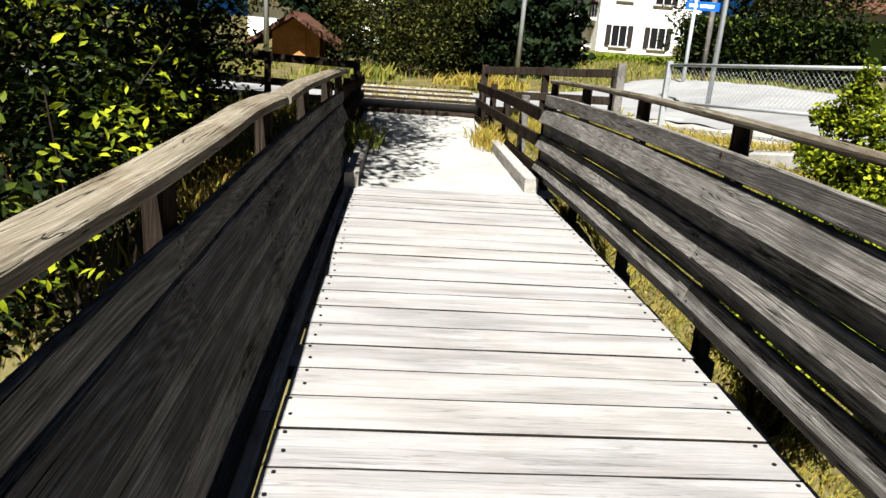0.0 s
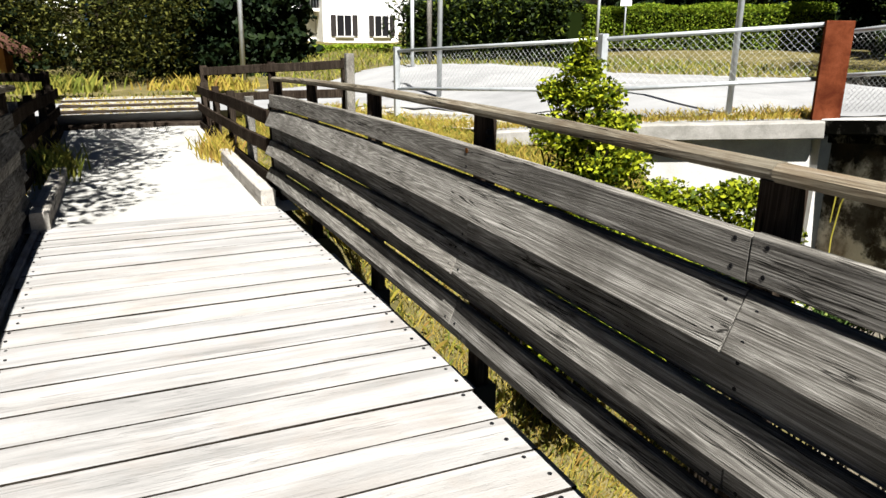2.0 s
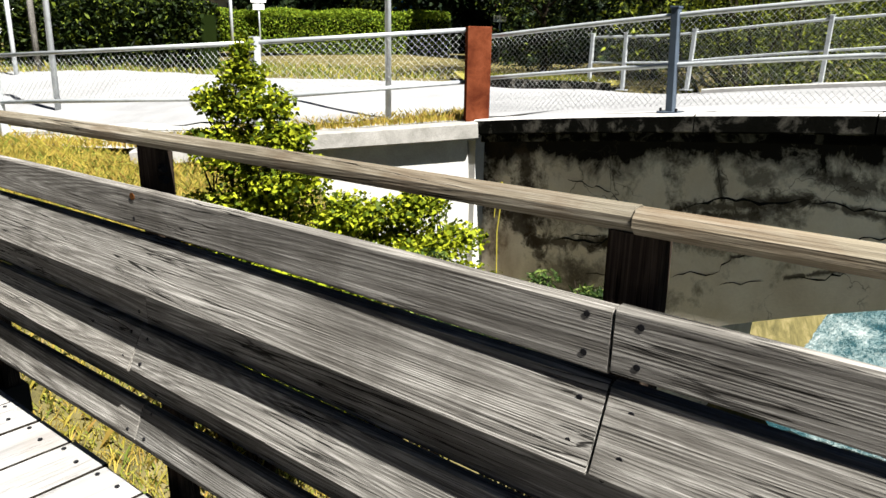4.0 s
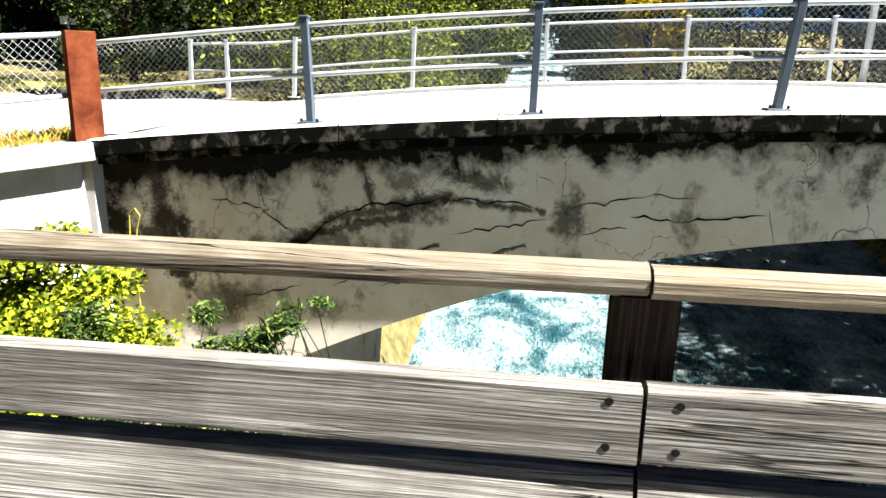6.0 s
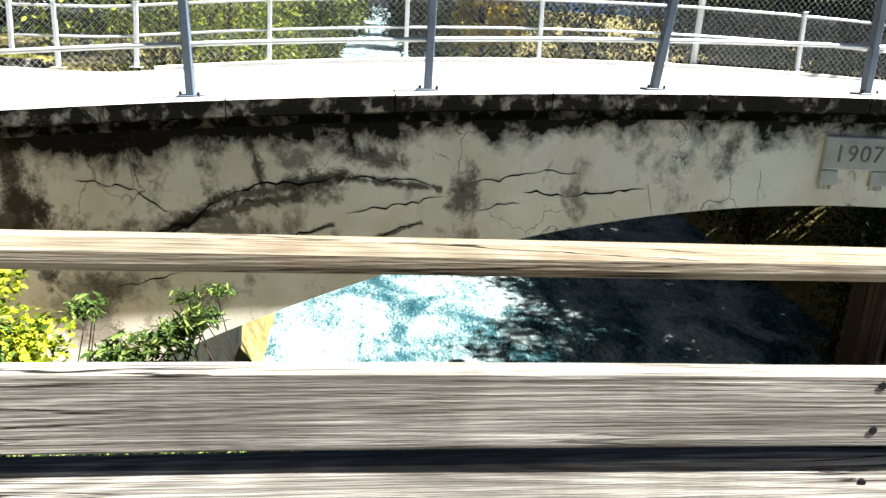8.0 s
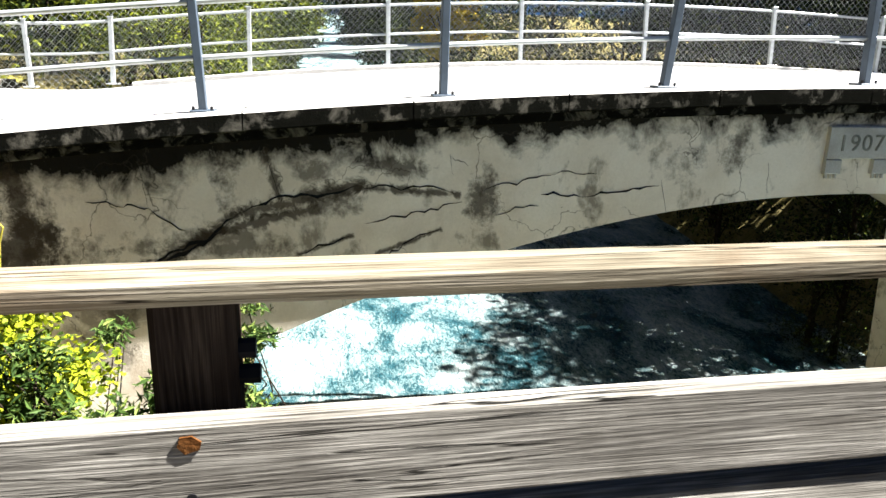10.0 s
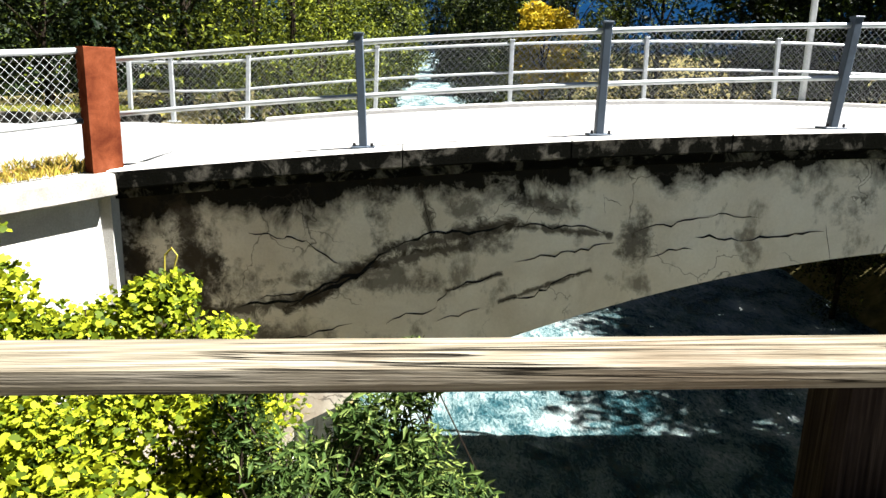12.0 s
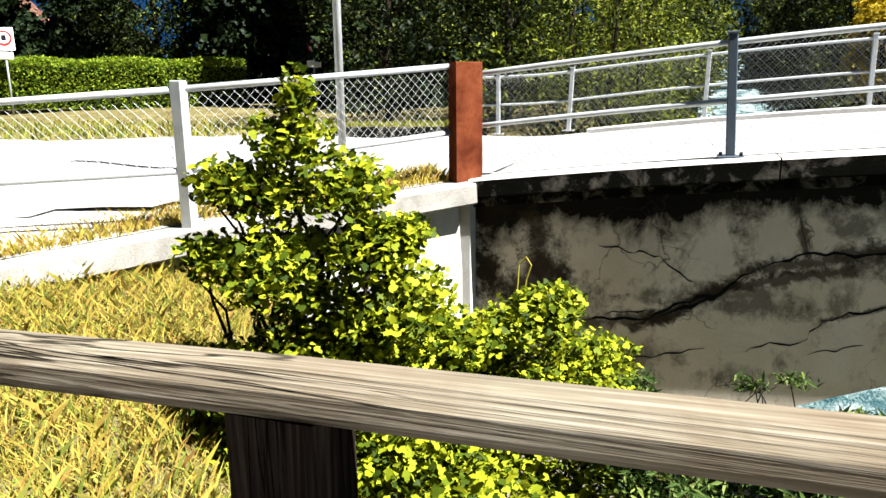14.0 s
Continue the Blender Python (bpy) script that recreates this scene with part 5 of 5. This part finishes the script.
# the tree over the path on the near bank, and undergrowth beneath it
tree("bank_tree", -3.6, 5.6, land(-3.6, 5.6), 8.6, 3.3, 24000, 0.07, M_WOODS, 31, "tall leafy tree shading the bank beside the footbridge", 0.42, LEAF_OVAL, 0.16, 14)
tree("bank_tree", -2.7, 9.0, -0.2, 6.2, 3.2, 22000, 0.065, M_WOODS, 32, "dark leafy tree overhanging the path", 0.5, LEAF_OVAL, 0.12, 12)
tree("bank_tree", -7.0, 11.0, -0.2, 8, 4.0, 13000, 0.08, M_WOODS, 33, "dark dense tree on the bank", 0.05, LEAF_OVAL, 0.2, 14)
# Undergrowth in shade-black leaf colours.
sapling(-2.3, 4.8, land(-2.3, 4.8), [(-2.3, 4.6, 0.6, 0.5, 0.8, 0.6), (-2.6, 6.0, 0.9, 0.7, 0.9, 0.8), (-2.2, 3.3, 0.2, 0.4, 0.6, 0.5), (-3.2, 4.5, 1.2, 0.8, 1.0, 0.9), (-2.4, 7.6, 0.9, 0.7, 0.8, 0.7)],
        15000, 0.045, 34, "undergrowth painted shade-dark with a few bright leaves", M_WOODS, LEAF_OVAL, 1)

# Brighter leaf colour, added over the undergrowth to stand for its sunlit leaves.
sapling(-1.9, 3.9, land(-1.9, 3.9), [(-1.75, 3.0, 0.35, 0.3, 0.4, 0.25), (-1.8, 3.9, 0.75, 0.35, 0.5, 0.3), (-2.0, 4.9, 0.95, 0.4, 0.6, 0.3), (-2.1, 4.2, 1.45, 0.5, 0.6, 0.35), (-1.7, 2.6, -0.1, 0.3, 0.4, 0.25), (-1.9, 5.6, 0.7, 0.3, 0.5, 0.25)],
        620, 0.038, 35, "added thin shoots whose bright leaves stand for sunlit ones", M_LEAF, LEAF_OVAL, 1)

# beyond the road
tree("round_shrub", -0.6, 25.2, 0.0, 4.2, 3.6, 16000, 0.075, M_OLIVE, 41, "broad olive-green rounded tree beyond the road", 0.1, LEAF_OVAL, 0.14, 16)
tree("round_shrub", -7.5, 26.5, 0.0, 5.0, 3.2, 10000, 0.09, M_WOODS, 42, "dark green tree beside the shed", 0.1, LEAF_OVAL, 0.14, 12)
tree("round_shrub", -11.5, 22.5, 0.0, 6.5, 4.2, 10000, 0.10, M_WOODS, 43, "dark green tree beyond the road", 0.1, LEAF_OVAL, 0.14, 12)
for i, (x, y, h, s) in enumerate(((3.0, 27.5, 11, 2.6), (5.2, 29, 12, 2.2), (5.2, 33, 11, 2.4), (0.8, 31, 12, 2.8), (-3.5, 33, 10, 2.6))):
    fir(x, y, 0.1, h, s, 50 + i, "tall dark conifer before the houses")
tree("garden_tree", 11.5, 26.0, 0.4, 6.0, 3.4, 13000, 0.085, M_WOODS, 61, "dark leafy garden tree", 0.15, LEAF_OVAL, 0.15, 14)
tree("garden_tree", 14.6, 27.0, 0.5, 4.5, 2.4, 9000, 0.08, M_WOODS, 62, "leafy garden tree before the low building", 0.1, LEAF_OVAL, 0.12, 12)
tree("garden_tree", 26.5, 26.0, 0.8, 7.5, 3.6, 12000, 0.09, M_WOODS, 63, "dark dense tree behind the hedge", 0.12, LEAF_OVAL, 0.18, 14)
for i, (x, y, h, s) in enumerate(((27.0, 30.0, 13, 3.6), (31.0, 34.0, 14, 3.8), (27.0, 21.5, 13, 3.4), (20.5, 13.0, 12, 3.0), (23.5, 12.0, 13, 3.4), (26, 16.5, 13, 3.4), (24.0, 32.0, 11, 2.6), (29.5, 25.0, 14, 3.6), (32, 20.0, 14, 3.6), (32.5, 14.0, 14, 3.8), (28.5, 11.0, 13, 3.4), (36, 27.0, 15, 4.0), (40, 17.0, 15, 4.0))):
    fir(x, y, 0.8, h, s, 70 + i, "tall dark fir behind the hedge")

# along the river upstream
rng = random.Random(9)
for i in range(9):
    x = 17.5 + i * 7 + rng.uniform(-1, 1)
    y = 7.4 + rng.uniform(-0.6, 1.0) - 0.12 * i
    tree("river_tree", x, y, river_z(x) + 1.2, rng.uniform(9.5, 12), rng.uniform(3.2, 4.0), 13000, 0.075 + 0.016 * i, M_LIGHTTREE if i in (0, 1, 2, 4) else M_WOODS, 80 + i, "leafy tree leaning over the river bank", 0.02, LEAF_OVAL, 0.15, 14)
for i in range(10):
    x = 16.8 + i * 6.5 + rng.uniform(-1, 1)
    y = -10.0 + rng.uniform(-1.2, 1.2) + 0.6 * i
    tree("river_tree", x, y, river_z(x) + 1.2, rng.uniform(12, 15) if i > 2 else 9.5, rng.uniform(3.4, 4.4), 9000, 0.075 + 0.014 * i, M_LIGHTTREE if i in (4, 7) else M_WOODS, 100 + i, "leafy tree on the far river bank", 0.02, LEAF_OVAL, 0.15, 14)


for i, (x, y, h, m) in enumerate(((15.6, 6.3, 3.6, M_LIGHTTREE), (16.4, 8.4, 5.0, M_WOODS), (17.6, 5.6, 4.0, M_LIGHTTREE), (15.8, 11.0, 6.5, M_WOODS), (15.3, -9.5, 5.0, M_WOODS), (16.2, -9.4, 6.2, M_WOODS), (21.5, -9.6, 6.5, M_WOODS), (18.0, -13.0, 10.0, M_WOODS), (26.0, -13.0, 12.0, M_WOODS))):
    tree("river_bush", x, y, land(x, y), h + max(0, 0.4 - land(x, y)), 2.1, 11000, 0.048, m, 130 + i, "dense leafy bush on the river bank beside the bridge", 0.0, LEAF_OVAL, 0.1, 14, "bushes beside the bridge", "bush")


tree("golden_tree", 44, -4.4, river_z(44) + 1.0, 9.2, 2.3, 4000, 0.2, M_GOLD, 150, "golden yellow flowering tree on the river bank", 0.5, LEAF_OVAL, 0.15, 12)


# Added shading trees: big leaves keep sun off the bank behind the arch.
for i, (x, y) in enumerate(((16.5, -15.5), (21, -15), (26, -16), (32, -15), (39, -15))):
    tree("river_tree", x, y, land(x, y), 12, 4.6, 12000, 0.2, M_WOODS, 160 + i, "tall dark tree added to shade the far river bank", 0.05, LEAF_OVAL, 0.22, 16)


for i, (x, y, h) in enumerate(((95, 9, 14), (110, 6, 15), (100, -6, 14), (125, -3, 16), (140, 9, 18), (170, 2, 20), (150, -8, 20))):
    tree("far_tree", x, y, river_z(x) - 0.5, h, 5.5, 6000, 0.34, M_WOODS if i % 2 else M_LIGHTTREE, 180 + i, "far leafy tree at the bend of the river", 0.02, LEAF_OVAL, 0.3, 16)


def far_hills():
    verts, faces = [], []
    n = 48
    for j, (r, h) in enumerate(((230, -2), (330, 26), (460, 60), (640, 95))):
        for i in range(n):
            a = 2 * math.pi * i / n
            k = 1 + 0.35 * noise.noise((math.cos(a) * 2.2, math.sin(a) * 2.2, j * 0.3))
            verts.append((r * math.cos(a), r * math.sin(a), h * k))
    for j in range(3):
        for i in range(n):
            faces.append((j * n + i, j * n + (i + 1) % n, (j + 1) * n + (i + 1) % n, (j + 1) * n + i))
    # Distance haze is painted into the forest colour as dark blue.
    m = stone("far forest in painted blue haze", (0.001, 0.007, 0.022), (0.002, 0.012, 0.034), (0.004, 0.02, 0.048), 0.05, 1.0, 0.6, 0.2)
    tagged(part("backdrop_hills", (verts, faces), m, None, smooth=True), "far wooded mountain slopes with blue haze painted in", "mountain", kind="structure")


far_hills()


# ---- grass ----
def grass_field():
    rng = np.random.default_rng(5)
    spots, green = [], []
    while len(spots) < 60000:
        x, y = rng.uniform(1.25, 6.6), rng.uniform(2.0, 13.2)
        z = land(x, y)
        if z < -3.2 or (y > 7 and x > fence_line(y) - 0.15 and y < 14) or (x > 5.0 and y < 6.2):
            continue
        spots.append((x, y, z - 0.01))
    s = np.array(spots)
    q = s[(s[:, 0] < 4.2) & (s[:, 1] > 3.5) & (s[:, 1] < 9)]
    q = q[rng.choice(len(q), 9000)] + rng.uniform(0, 1, (9000, 3)) * np.array([0.05, 0.05, 0.13])
    tagged(leaf_cloud("weed_leaves", q, 0.016, LEAF_OVAL, M_GRASS, None, 10, 0.6), "small green and yellow weeds among the grass", "weeds", kind="stuff")
    tagged(blades("dry_grass", s, 0.14, M_STRAW, None, 6, 0.8, 0.0035), "tall dry yellow grass on the bank", "grass", kind="stuff")
    g = s[rng.choice(len(s), 22000)] + rng.normal(0, 0.04, (22000, 3)) * np.array([1, 1, 0])
    tagged(blades("green_grass", g, 0.14, M_GRASS, None, 7, 0.8, 0.005), "green weeds among dry grass", "grass", kind="stuff")
    a = np.array([(x, y, land(x, y)) for x, y in zip(rng.uniform(-4, -0.95, 9000), rng.uniform(1.2, 13.4, 9000))])
    tagged(blades("bank_grass", a, 0.22, M_STRAW, None, 8), "dry and green grass under the trees", "grass", kind="stuff")
    v = []
    while len(v) < 9000:
        x, y = rng.uniform(-9, 16), rng.uniform(13, 31)
        if on_road(x, y) or (-1.3 < x < 1.5 and y < 19) or (-4 < x < 4 and y > 20):
            continue
        v.append((x, y, land(x, y)))
    tagged(blades("verge_grass", np.array(v), 0.18, M_GRASS, None, 9, 0.5, 0.022), "yellow-green grass verge beyond the road", "grass", kind="stuff")


grass_field()


def weeds():
    for i, (x, y, z, n, h, m, lab) in enumerate(((0.98, 10.3, -0.15, 500, 0.28, M_STRAW, "clump of dry yellow grass beside the path"), (-0.85, 9.6, -0.15, 500, 0.3, M_GRASS, "green weeds beside the path"),
                                                 (1.9, 19.6, 0.0, 900, 0.32, M_STRAW, "tall pale dry grass beyond the road"), (-1.6, 19.6, 0.0, 900, 0.4, M_GRASS, "tall yellow-green weeds beyond the road"))):
        r = np.random.default_rng(90 + i)
        t = thing("grass_clump", (x, y, z), lab, "grass", "clumps of grass")
        sp = np.stack([r.normal(x, 0.12 + 0.4 * (i > 1), n), r.normal(y, 0.35, n), np.full(n, z)], 1)
        tagged(blades("grass_tuft", sp, h, m, t, 91 + i, 0.5, 0.01 + 0.015 * (i > 1)), kind="stuff")


weeds()
